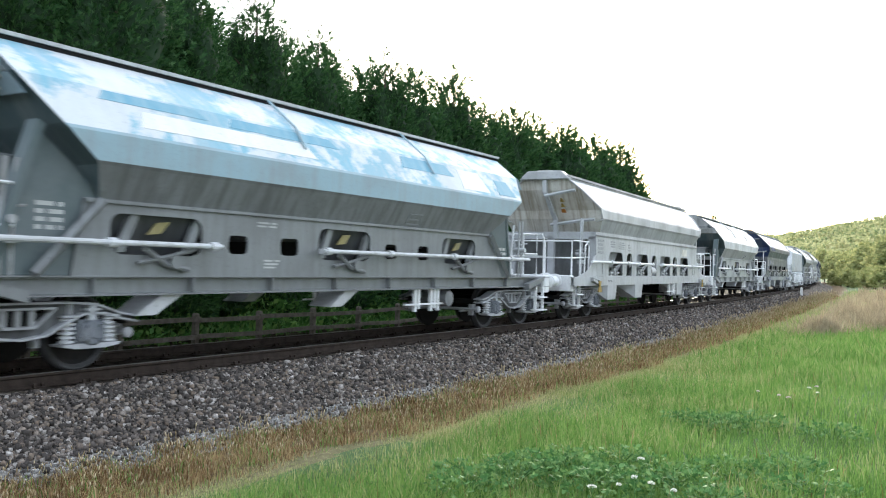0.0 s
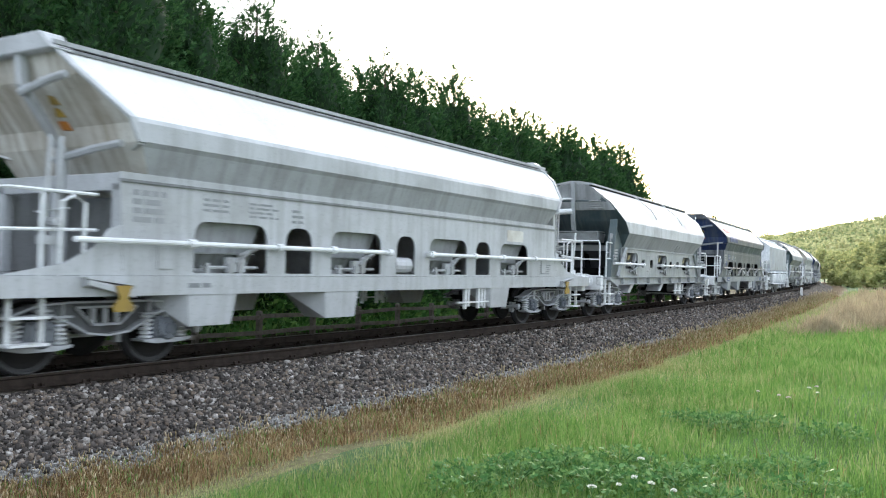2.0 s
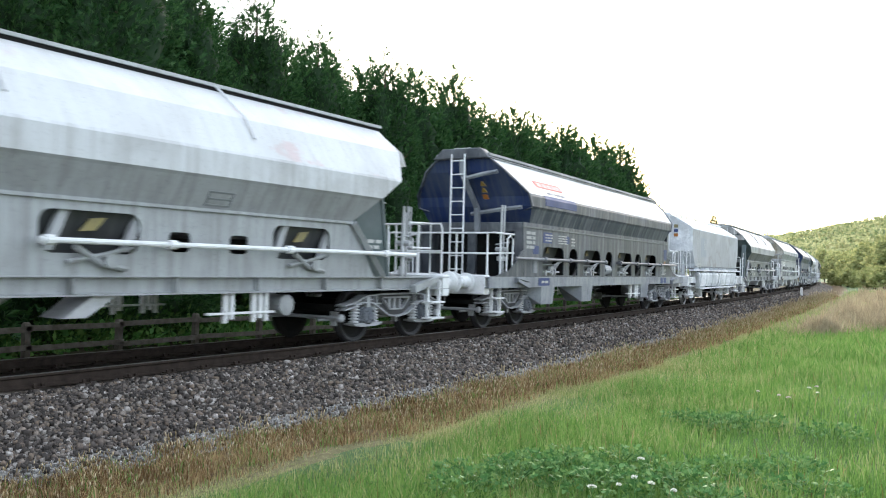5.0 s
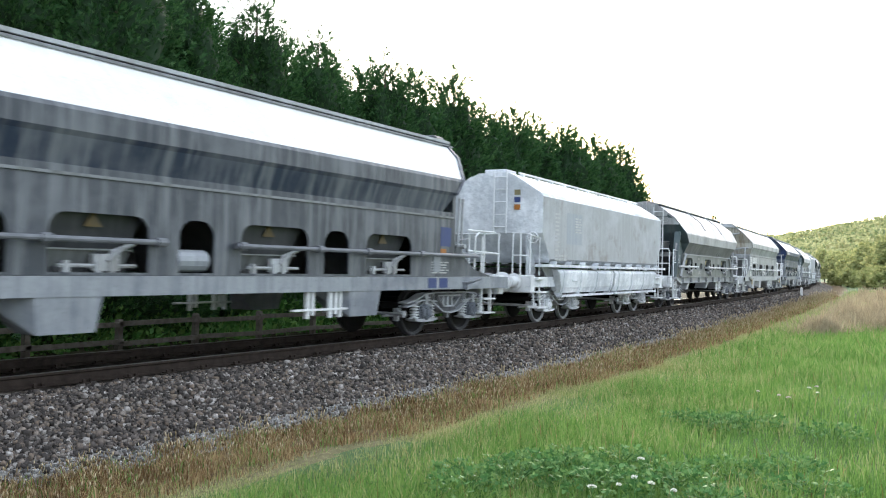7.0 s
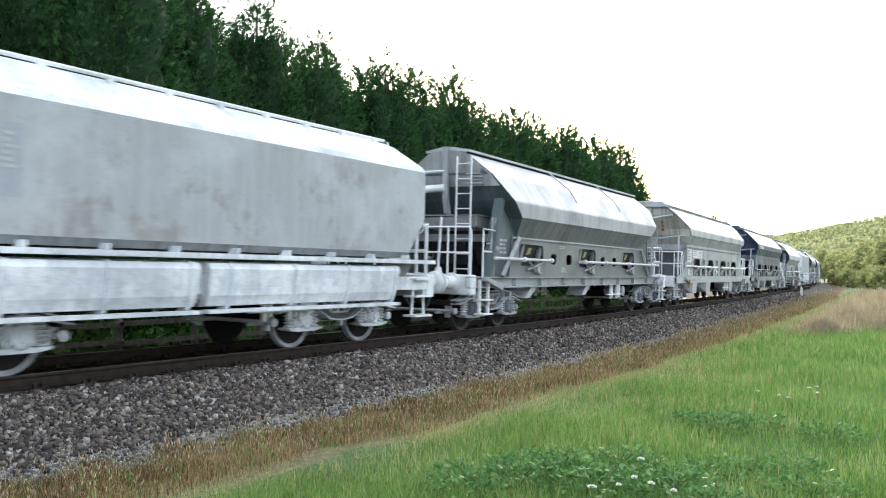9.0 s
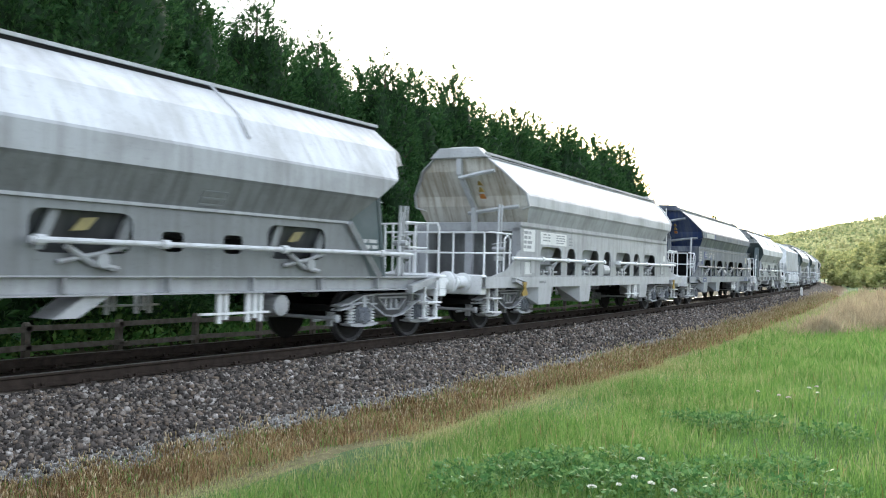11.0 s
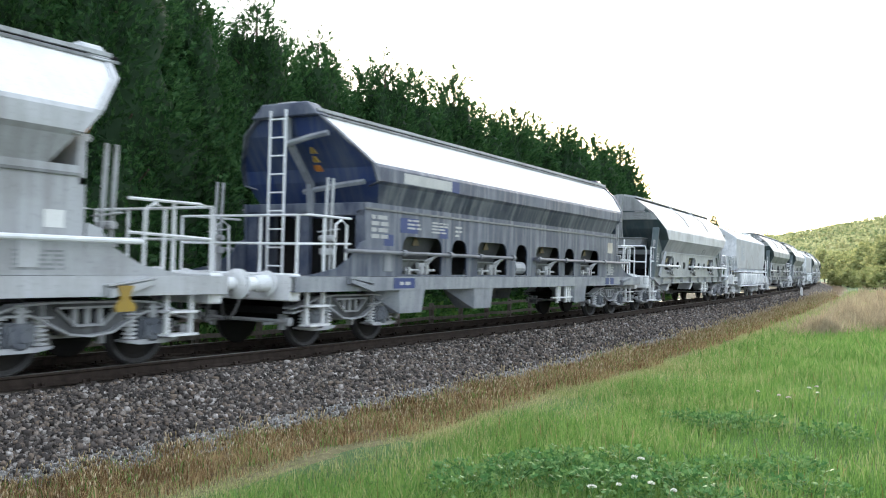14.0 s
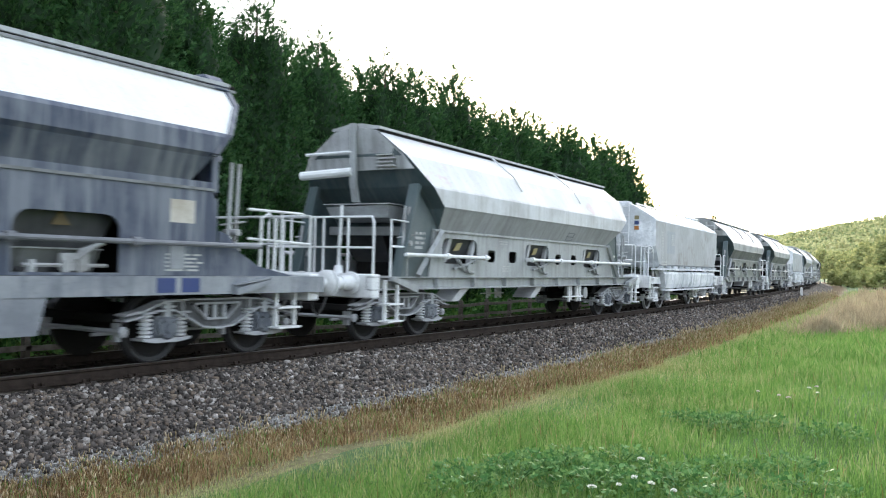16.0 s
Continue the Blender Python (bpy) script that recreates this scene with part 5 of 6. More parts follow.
        for e in (-1, 1):
            railing(w, [[(sg * 1.2, yy(e, 0.8), 1.16), (sg * 1.2, yy(e, 0.8), 2.18), (sg * 0.75, yy(e, 0.8), 2.2), (sg * 0.75, yy(e, 0.8), 1.16)],
                        [(sg * 1.2, yy(e, 0.8), 2.15), (sg * 1.25, yy(e, 1.25), 2.1), (sg * 1.25, yy(e, 1.25), 1.2)],
                        [(sg * 1.2, yy(e, 0.8), 1.66), (sg * 0.75, yy(e, 0.8), 1.66)]], [(sg * 0.95, yy(e, 0.8), 1.16, 2.2)])
            bm = fresh()
            for z, q in ((0.42, 0.0), (0.78, 0.0), (1.1, 0.0)):
                box(bm, min(sg * 1.12, sg * 1.4), max(sg * 1.12, sg * 1.4), yy(e, 1.15) - 0.28, yy(e, 1.15) + 0.28, z, z + 0.035)
            for q in (-0.2, 0.2):
                tube(bm, [(sg * 1.25, yy(e, 1.15) + q, 0.42), (sg * 1.22, yy(e, 1.1) + q * 0.8, 1.16)], 0.025)
            part("step", bm, RAILING, w)
            bm = fresh()
            ring = [(sg * 1.15 + 0.13 * math.cos(a), yy(e, 1.05), 2.1 + 0.13 * math.sin(a)) for a in np.linspace(0, 6.283, 17)]
            tube(bm, ring, 0.018)
            tube(bm, [(sg * 1.15, yy(e, 1.05), 1.97), (sg * 1.15, yy(e, 1.05), 2.23)], 0.012)
            tube(bm, [(sg * 1.02, yy(e, 1.05), 2.1), (sg * 1.28, yy(e, 1.05), 2.1)], 0.012)
            tube(bm, [(sg * 1.15, yy(e, 1.05), 2.1), (sg * 1.15, yy(e, 1.2), 2.1)], 0.03)
            part("brake_wheel", bm, RAILING, w)
            bm = fresh()
            slab(bm, [(yy(e, 1.25), 1.16), (yy(e, 1.7), 1.16), (yy(e, 1.7), 1.55), (yy(e, 1.2), 2.2)], sg * 0.9, sg * 0.95)
            part("end_strut", bm, sc["band"], w)
            bm = fresh()
            slab(bm, [(yy(e, 1.35), 1.4), (yy(e, 2.35), 1.4), (yy(e, 2.35), 0.8), (yy(e, 2.1), 0.8)], sg * 1.24, sg * 1.275)
            part("end_gusset", bm, sc["under"], w)
    for e in (-1, 1):
        ladder(w, 0.25, yy(e, 1.08), 2.2, 3.74, 0.34)
        bm = fresh()
        y0, y1 = sorted((yy(e, 1.14), yy(e, 1.155)))
        for z, colr in ((3.14, DULLYELLOW), (2.96, BLUELABEL), (2.78, ORANGE)):
            bm = fresh()
            box(bm, 0.6, 0.76, y0, y1, z, z + 0.13)
            part("warning_label", bm, colr, w)
        bm = fresh()
        box(bm, -0.3, 0.3, min(yy(e, 1.3), yy(e, 1.9)), max(yy(e, 1.3), yy(e, 1.9)), 3.7, 3.8)
        part("hatch", bm, sc["band"], w, bevel=0.02)
    return w, L, 3.2


# ---- the wagons of the train ----
def scheme(**k):
    # White and grey wagons: band, under and skirt tones take in weaker sky light.
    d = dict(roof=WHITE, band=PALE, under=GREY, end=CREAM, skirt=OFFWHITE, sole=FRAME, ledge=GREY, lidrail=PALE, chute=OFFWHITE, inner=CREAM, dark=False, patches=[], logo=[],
             hook=False, ladder=False, seed=0, endtop=PALEEND, gusset=GREEN, boxes=CEMENT, strips=[], soles=[], ends=RAILING, dust=LITEDGE, rim=RIM, rod=RAILING)
    d.update(k)
    return d


WHEELS, TRAIN = [], []
WHITE_SKIRT = scheme(under=PALE, band=OFFWHITE, hook=True, sole=OFFWHITE, seed=2, inner=PALE, patches=[(CREAM, 12.6, 13.4, 1.95, 2.2)])
WHITE_SKIRT2 = scheme(under=PALE, band=OFFWHITE, skirt=PALE, hook=True, sole=OFFWHITE, seed=5, inner=PALE,
                      patches=[(WHITE, 2.6, 3.25, 1.75, 2.26), (WHITE, 2.7, 3.1, 1.22, 1.5), (WHITE, 3.6, 5.3, 1.94, 2.24), (OFFWHITE, 12.3, 13.3, 1.95, 2.22), (WHITE, 14.7, 14.95, 1.7, 1.9)])
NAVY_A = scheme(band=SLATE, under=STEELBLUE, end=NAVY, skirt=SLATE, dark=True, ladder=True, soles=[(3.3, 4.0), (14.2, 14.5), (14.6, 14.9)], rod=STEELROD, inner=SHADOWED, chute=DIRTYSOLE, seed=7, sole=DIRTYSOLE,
                patches=[(BLUELABEL, 3.6, 4.15, 1.98, 2.24), (BLUELABEL, 3.0, 3.35, 1.7, 1.9), (BLUELABEL, 5.1, 5.35, 2.0, 2.2), (BLUELABEL, 14.65, 15.02, 1.75, 2.12), (ORANGE, 14.66, 14.86, 1.62, 1.7)],
                logo=[(BLUELABEL, 3.4, 5.5, -0.55, -0.02), (WHITE, 3.45, 5.2, 0.03, 0.36), (REDPAINT, 3.4, 5.1, 0.44, 0.78), (INKW, 3.55, 3.8, 0.5, 0.72), (INKW, 3.87, 4.12, 0.5, 0.72), (INKW, 4.19, 4.44, 0.5, 0.72), (INKW, 4.51, 4.76, 0.5, 0.72), (INKW, 4.8, 5.03, 0.5, 0.72), (LIGHTSLATE, 3.75, 4.15, 0.12, 0.24), (LIGHTSLATE, 4.22, 4.95, 0.12, 0.24), (BLUELABEL, 3.4, 5.45, -0.015, 0.022)])
NAVY_B = scheme(band=LIGHTSLATE, under=STEELBLUE, end=NAVY, skirt=LIGHTSLATE, dark=True, ladder=True, soles=[(3.3, 4.0), (14.2, 14.5), (14.6, 14.9)], rod=STEELROD, inner=SHADOWED, chute=DIRTYSOLE, seed=9, sole=DIRTYSOLE,
                patches=[(BLUELABEL, 3.5, 4.1, 1.95, 2.22), (BLUELABEL, 3.0, 3.3, 1.7, 1.9), (BLUELABEL, 4.9, 5.2, 1.9, 2.1), (CREAM, 14.4, 14.8, 1.85, 2.15)],
                logo=[(BLUELABEL, 5.1, 5.4, -0.75, -0.05), (INKW, 3.4, 5.1, -0.7, -0.1)])
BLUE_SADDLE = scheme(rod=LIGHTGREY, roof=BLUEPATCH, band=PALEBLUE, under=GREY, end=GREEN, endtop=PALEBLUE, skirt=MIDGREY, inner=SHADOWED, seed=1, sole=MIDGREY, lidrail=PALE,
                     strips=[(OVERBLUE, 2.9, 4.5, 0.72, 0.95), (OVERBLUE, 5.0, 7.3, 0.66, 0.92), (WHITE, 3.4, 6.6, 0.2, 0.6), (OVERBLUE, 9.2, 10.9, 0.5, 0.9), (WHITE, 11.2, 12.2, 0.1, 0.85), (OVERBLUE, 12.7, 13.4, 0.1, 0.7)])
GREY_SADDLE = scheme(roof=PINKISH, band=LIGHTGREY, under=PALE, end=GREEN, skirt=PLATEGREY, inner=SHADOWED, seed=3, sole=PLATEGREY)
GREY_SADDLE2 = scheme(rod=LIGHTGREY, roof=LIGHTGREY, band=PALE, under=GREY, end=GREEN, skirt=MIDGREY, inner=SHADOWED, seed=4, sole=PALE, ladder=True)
SILO = scheme(roof=DUSTY, band=CEMENT, under=GREY, end=CEMENT, sole=CEMENT, dust=CEMENT, rim=PALE)


def train():
    """Front buffer face of each wagon, in metres along the line at the start."""
    at = 19.81 - 16.35
    run = [("saddle", BLUE_SADDLE, "angular hopper wagon with patchy blue and white overpainted tub"),
           ("skirted", WHITE_SKIRT, "white long hopper wagon with arched side openings and rusty cream end"),
           ("saddle", GREY_SADDLE, "pale grey angular hopper wagon with faded reddish paint on its tub"),
           ("skirted", NAVY_A, "streaked slate hopper wagon with navy ends and red logo panel"),
           ("silo", SILO, "short high-sided hopper wagon crusted with pale cement dust"),
           ("saddle", GREY_SADDLE2, "off-white angular hopper wagon with an end ladder"),
           ("skirted", WHITE_SKIRT2, "pale long hopper wagon with white label panels and cream end"),
           ("skirted", NAVY_B, "streaked slate hopper wagon with navy ends and a pale name strip"),
           ("saddle", GREY_SADDLE, "pale grey angular hopper wagon with faded reddish paint on its tub"),
           ("silo", SILO, "short high-sided hopper wagon crusted with pale cement dust"),
           ("saddle", GREY_SADDLE2, "off-white angular hopper wagon with an end ladder"),
           ("saddle", GREY_SADDLE2, "off-white angular hopper wagon with an end ladder"),
           ("silo", SILO, "short high-sided hopper wagon crusted with pale cement dust"),
           ("saddle", GREY_SADDLE, "pale grey angular hopper wagon with faded reddish paint on its tub"),
           ("skirted", WHITE_SKIRT2, "pale long hopper wagon with white label panels and cream end"),
           ("saddle", GREY_SADDLE2, "off-white angular hopper wagon with an end ladder"),
           ("skirted", NAVY_B, "streaked slate hopper wagon with navy ends and a pale name strip"),
           ("saddle", GREY_SADDLE, "pale grey angular hopper wagon with faded reddish paint on its tub")]
    makers = {"saddle": type_saddle, "skirted": type_skirted, "silo": type_silo}
    fronts = {0: 3.46, 1: 19.81, 2: 37.88, 3: 54.23, 4: 72.33, 5: 85.28, 6: 101.6, 7: 119.66, 8: 137.74, 9: 154.08, 10: 167.05, 11: 183.4, 12: 199.75, 13: 212.71, 14: 229.06, 15: 247.16, 16: 263.5, 17: 281.6}
    built = {}
    for i, (kind, sc, label) in enumerate(run):
        key = (kind, sc["seed"], label)
        if key in built:
            src, L, piv = built[key]
            w = copy_thing(src, pose(0, 0, 0))
            WHEELS.extend(o for o in w.children_recursive if o.name.startswith("wheelset"))
        else:
            own = []
            w, L, piv = makers[kind]("hopper_wagon", sc, label, own)
            WHEELS.extend(own)
            built[key] = (w, L, piv)
        TRAIN.append((w, fronts[i] + L / 2, L / 2 - piv))


train()


# ---- trees and scrub ----
def sprays(rng, base, out, size, fan=5, width=0.16, droop=0.0, spread=0.95):
    """Flat fans of thin leaves; base, out (n,3), size (n,)."""
    n = len(base)
    d = out / np.linalg.norm(out, axis=1)[:, None]
    r = rng.normal(size=(n, 3))
    s = np.cross(d, r)
    s /= np.linalg.norm(s, axis=1)[:, None] + 1e-9
    V, F = [], []
    for k in range(fan):
        t = (k / (fan - 1) - 0.5) * 2 if fan > 1 else 0
        dd = d * math.cos(t * spread) + s * math.sin(t * spread)
        start = base + d * (size * 0.25 * (1 - abs(t)))[:, None]
        ln = size * (1 - 0.35 * abs(t)) * rng.uniform(0.8, 1.2, n)
        w = np.cross(dd, np.cross(d, s) + 0.3 * r)
        w /= np.linalg.norm(w, axis=1)[:, None] + 1e-9
        w = w * (ln * width)[:, None]
        mid = start + dd * (ln * 0.5)[:, None]
        tip = start + dd * ln[:, None] - np.array([0, 0, 1.0]) * (droop * ln)[:, None]
        V.append(np.stack([start, mid + w, tip, mid - w], 1))
    V = np.stack(V, 1).reshape(-1, 3)
    F = np.arange(len(V)).reshape(-1, 4)
    return V, F


def conifer(name, seed, height, radius, label, n=17000, leaf=1.0):
    rng = np.random.default_rng(seed)
    tree = tagged(new(name), label, "tree", "conifer row beside the line")
    bm = fresh()
    prof = [(0, 0.2), (height * 0.3, 0.15), (height * 0.7, 0.08), (height * 0.97, 0.02)]
    lathe(bm, prof, "z", n=8)
    pr = random.Random(seed)
    for k in range(26):
        z = height * (0.05 + 0.85 * k / 26)
        a = pr.uniform(0, 6.28)
        ln = radius * 0.8 * (1 - z / height) ** 0.6
        tube(bm, [(0, 0, z), (0.6 * ln * math.cos(a), 0.6 * ln * math.sin(a), z + 0.15 * ln), (ln * math.cos(a), ln * math.sin(a), z + 0.45 * ln)], 0.025, 4)
    part("trunk", bm, BARK, tree)
    ph = rng.uniform(0, 6.28, 6)
    lump = lambda a, f: 1 + 0.16 * np.sin(3 * a + ph[0] + 5 * f) + 0.13 * np.sin(5 * a + ph[1] - 9 * f) + 0.1 * np.sin(2 * a + 17 * f + ph[2])
    shape = lambda f: np.clip((1 - f), 0, 1) ** 0.56 * np.clip(0.8 + 1.6 * f, 0.8, 1) * 1.06
    # inner shell against see-through, its dark green standing for shade in the crown
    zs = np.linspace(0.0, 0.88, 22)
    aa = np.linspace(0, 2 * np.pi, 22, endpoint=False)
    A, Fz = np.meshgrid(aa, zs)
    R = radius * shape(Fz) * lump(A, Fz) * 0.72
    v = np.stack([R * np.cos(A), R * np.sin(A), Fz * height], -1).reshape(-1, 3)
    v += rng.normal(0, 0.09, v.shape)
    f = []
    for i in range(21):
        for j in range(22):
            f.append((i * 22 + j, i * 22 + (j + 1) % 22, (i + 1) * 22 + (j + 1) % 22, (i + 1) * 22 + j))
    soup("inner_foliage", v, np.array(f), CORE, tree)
    fz = 1 - rng.random(n) ** 0.62
    a = rng.uniform(0, 6.283, n)
    rr = radius * shape(fz) * lump(a, fz) * (1.02 - 0.42 * rng.random(n) ** 1.7)
    base = np.stack([rr * np.cos(a), rr * np.sin(a), fz * height * 0.985], 1)
    out = np.stack([np.cos(a) * 0.8, np.sin(a) * 0.8, np.full(n, 0.7)], 1) + rng.normal(0, 0.42, (n, 3))
    # leading shoots push out of the outline
    m = 170
    fz2 = rng.uniform(0.25, 1.0, m)
    a2 = rng.uniform(0, 6.283, m)
    r2 = radius * shape(fz2) * lump(a2, fz2)
    b2 = np.stack([r2 * np.cos(a2), r2 * np.sin(a2), fz2 * height], 1)
    o2 = np.stack([np.cos(a2) * 0.6, np.sin(a2) * 0.6, np.full(m, 0.9)], 1)
    for k in range(5):
        base = np.concatenate([base, b2 + o2 * 0.1 * k])
        out = np.concatenate([out, o2 + rng.normal(0, 0.45, (m, 3))])
    lead = np.stack([rng.normal(0, 0.05, 40), rng.normal(0, 0.05, 40), height * rng.uniform(0.92, 1.06, 40)], 1)
    base, out = np.concatenate([base, lead]), np.concatenate([out, np.stack([rng.normal(0, 0.5, 40), rng.normal(0, 0.5, 40), np.full(40, 0.7)], 1)])
    v, f = sprays(rng, base, out, rng.uniform(0.08, 0.2, len(base)) * leaf, 4, 0.13, 0.15, 0.6)
    soup("crown", v, f, CONIFER, tree)
    return tree


def broadleaf(name, seed, height, radius, label, material, group, n=2600, leaf=0.3):
    rng = np.random.default_rng(seed)
    pr = random.Random(seed)
    tree = tagged(new(name), label, "tree", group)
    bm = fresh()
    lathe(bm, [(-0.3, 0.16), (height * 0.3, 0.11), (height * 0.6, 0.06), (height * 0.9, 0.02)], "z", n=7)
    blobs = []
    for k in range(14):
        a, z = pr.uniform(0, 6.28), height * pr.uniform(0.25, 0.85)
        ln = radius * pr.uniform(0.35, 0.75)
        e = (ln * math.cos(a), ln * math.sin(a), z + 0.15 * height * pr.random())
        tube(bm, [(0, 0, z * 0.7), (e[0] * 0.5, e[1] * 0.5, z * 0.85), e], 0.03, 4)
        blobs.append((*e, radius * pr.uniform(0.3, 0.55)))
    blobs.append((0, 0, height * 0.88, radius * 0.4))
    part("trunk", bm, BARK, tree)
    bl = np.array(blobs)
    i = rng.integers(0, len(bl), n)
    d = rng.normal(size=(n, 3))
    d /= np.linalg.norm(d, axis=1)[:, None]
    base = bl[i, :3] + d * (bl[i, 3] * rng.uniform(0.6, 1.05, n))[:, None]
    base[:, 2] = np.maximum(base[:, 2], 0.05)
    v, f = sprays(rng, base, d + rng.normal(0, 0.5, (n, 3)), rng.uniform(0.7, 1.3, n) * leaf, 3, 0.3)
    soup("crown", v, f, material, tree)
    return tree


def trees():
    lab = "dense dark green cypress tree in a row behind the fence"
    kinds = [conifer("conifer_tree", 20 + k, hh, rr, lab) for k, (hh, rr) in enumerate([(8.8, 2.1), (8.2, 2.2), (7.8, 2.4), (8.5, 2.0)])]
    kinds += [conifer("conifer_tree", 30 + k, hh, rr, lab, 6500, 1.6) for k, (hh, rr) in enumerate([(8.2, 2.2), (7.8, 2.4), (8.5, 2.0)])]
    #      along  side  kind scale
    row = [(4.5, -6.6, 4, 1.1), (7.2, -6.3, 5, 1.15), (9.6, -6.7, 3, 1.1), (11.9, -6.4, 2, 1.2), (14.3, -6.6, 0, 1.02), (16.8, -6.5, 3, 1.02), (19.8, -6.8, 1, 1.02), (22.9, -6.4, 3, 0.98), (25.4, -7.0, 5, 1.06),
           (27.9, -6.5, 6, 1.02), (31.0, -6.8, 5, 1.03), (33.8, -6.6, 6, 0.99), (36.8, -6.9, 4, 1.03), (39.6, -6.5, 5, 1.09), (42.4, -6.8, 4, 1.04), (45.2, -6.6, 5, 1.13), (47.8, -6.7, 4, 1.06), (50.4, -6.6, 5, 1.16)]
    back = [(2.5, -9.6, 4, 1.15), (6.0, -9.8, 6, 1.12), (9.0, -9.5, 5, 1.2), (12.0, -9.9, 4, 1.1), (14.8, -9.6, 5, 1.06), (21.4, -7.9, 4, 0.99), (24.2, -8.0, 6, 0.97), (29.4, -7.8, 6, 0.97), (18.2, -9.8, 6, 1.0), (21.4, -9.6, 5, 1.1), (24.4, -9.7, 4, 1.03), (27.0, -9.9, 5, 1.0), (30, -9.6, 5, 1.03), (33, -9.8, 4, 1.02), (36, -9.8, 5, 1.06),
            (39, -9.7, 4, 1.1), (42, -9.6, 5, 1.15), (45, -9.8, 4, 1.1), (48, -9.6, 5, 1.16)]
    used = set()
    for j, (y, u, k, sc) in enumerate(row + back):
        p = (float(line_x(y)) + u, y, float(ground_z(u)) - 0.05)
        m = pose(*p, 0, 0, (j * 77) % 360)
        if k in used:
            t = copy_thing(kinds[k], m)
        else:
            t = kinds[k]
            t.matrix_basis = m
            used.add(k)
        t.scale = (sc, sc, sc)
    # lone trees past the end of the row
    t = conifer("conifer_tree", 40, 8.9, 1.5, "small lone conifer beyond the train")
    t.location = (-27.6, 108, -0.4)
    for q, (x, y, hh, rr) in enumerate([(-36.5, 178, 9.0, 2.6), (-40.5, 180, 8.4, 2.6), (-33, 182, 8.0, 2.4)]):
        t = broadleaf("broadleaf_tree", 50 + q, hh, rr, "small round tree beyond the train", BROADLEAF, "far trees", 1800, 0.4)
        t.location = (x, y, -0.6)
    # the wood's edge beyond the meadow, taller towards the open side
    kinds = [broadleaf("broadleaf_tree", 56 + q, 7.0, 3.0, "yellow-green tree at the wood's edge beyond the meadow", BROADLEAF, "far trees", 2400, 0.42) for q in range(3)]
    spots = [(-30.6, 224, 6.4), (-28.4, 214, 7.2), (-26.0, 207, 7.0), (-22.7, 192, 6.3), (-19.6, 176, 5.6), (-17.2, 166, 5.3), (-17.6, 183, 7.2), (-14.8, 167, 7.4), (-12.3, 151, 7.5), (-10.6, 146, 7.6), (-24.5, 230, 8.0), (-20.0, 205, 7.6)]
    for j, (x, y, hh) in enumerate(spots):
        m = pose(x, y, -0.8, 0, 0, 70 * j)
        t = copy_thing(kinds[j % 3], m) if j > 2 else kinds[j]
        if j < 3:
            t.matrix_basis = m
        t.scale = (hh / 7, hh / 7, hh / 7)
    kinds = [broadleaf("bush", 60 + k, 2.4, 1.6, "low green bush where the meadow ends", BUSHLEAF, "bushes at the meadow's end", 1800, 0.24) for k in range(3)]
    spots = [(-20.6, 168, 0.9), (-18.8, 156, 1.0), (-16.6, 146, 1.0), (-15.0, 138, 0.95), (-13.0, 133, 1.0), (-11.0, 125, 1.1), (-9.3, 118, 1.1), (-8.0, 122, 1.2)]
    for j, (x, y, sc) in enumerate(spots):
        m = pose(x, y, float(ground_z(x - line_x(y))) - 0.1, 0, 0, 50 * j)
        t = copy_thing(kinds[j % 3], m) if j > 2 else kinds[j]
        if j < 3:
            t.matrix_basis = m
        t.scale = (sc * 1.2, sc * 1.2, sc)


trees()


def undergrowth():
    """Brambles and nettles under the conifers, behind the fence."""
    rng = np.random.default_rng(71)
    n = 16000
    y = rng.uniform(2, 54, n)
    u = -3.7 - 2.0 * rng.random(n)
    hgt = (0.25 + 0.55 * rng.random(n)) * (0.7 + 0.5 * np.sin(y * 1.9) * np.sin(y * 0.7 + 1)) * np.clip((-u - 3.3) / 1.0, 0.25, 1.3)
    base = np.stack([line_x(y) + u, y, ground_z(u) + hgt * rng.uniform(0.2, 1, n)], 1)
    out = rng.normal(0, 0.6, (n, 3)) + np.array([0.5, 0, 0.5])
    v, f = sprays(rng, base, out, rng.uniform(0.1, 0.22, n), 3, 0.3)
    tagged(soup("bramble_undergrowth", v, f, BRAMBLE), "green brambles and nettles behind the wooden fence", "undergrowth", kind="stuff")
    # rank dry scrub on the meadow's far side
    n = 15000
    c = rng.integers(0, 8, n)
    cx, cy = np.array([-3.7, -3.6, -2.6, -2.9, -4.6, -3.9, -1.8, -5.4])[c], np.array([27.0, 32.0, 31.0, 37.0, 41.0, 47.0, 29.0, 55.0])[c]
    cr, ch = np.array([1.0, 1.2, 1.3, 1.5, 1.3, 1.9, 1.2, 1.9])[c], np.array([0.35, 0.5, 0.65, 0.8, 0.5, 0.9, 0.6, 0.8])[c]
    a, r = rng.uniform(0, 6.283, n), np.minimum(np.abs(rng.normal(0, 0.55, n)), 1.4)
    x, y = cx + cr * r * np.cos(a), cy + 1.6 * cr * r * np.sin(a)
    zz = ground_z(x - line_x(y)) + rng.random(n) * ch * np.maximum(1.05 - 0.5 * r, 0)
    out = rng.normal(0, 0.35, (n, 3)) + np.array([0, 0, 1.0])
    v, f = sprays(rng, np.stack([x, y, zz], 1), out, rng.uniform(0.15, 0.42, n), 3, 0.018)
    tagged(soup("dry_scrub", v, f, SCRUB), "brownish dead grass and scrub clump in the meadow", "scrub", kind="stuff")


undergrowth()


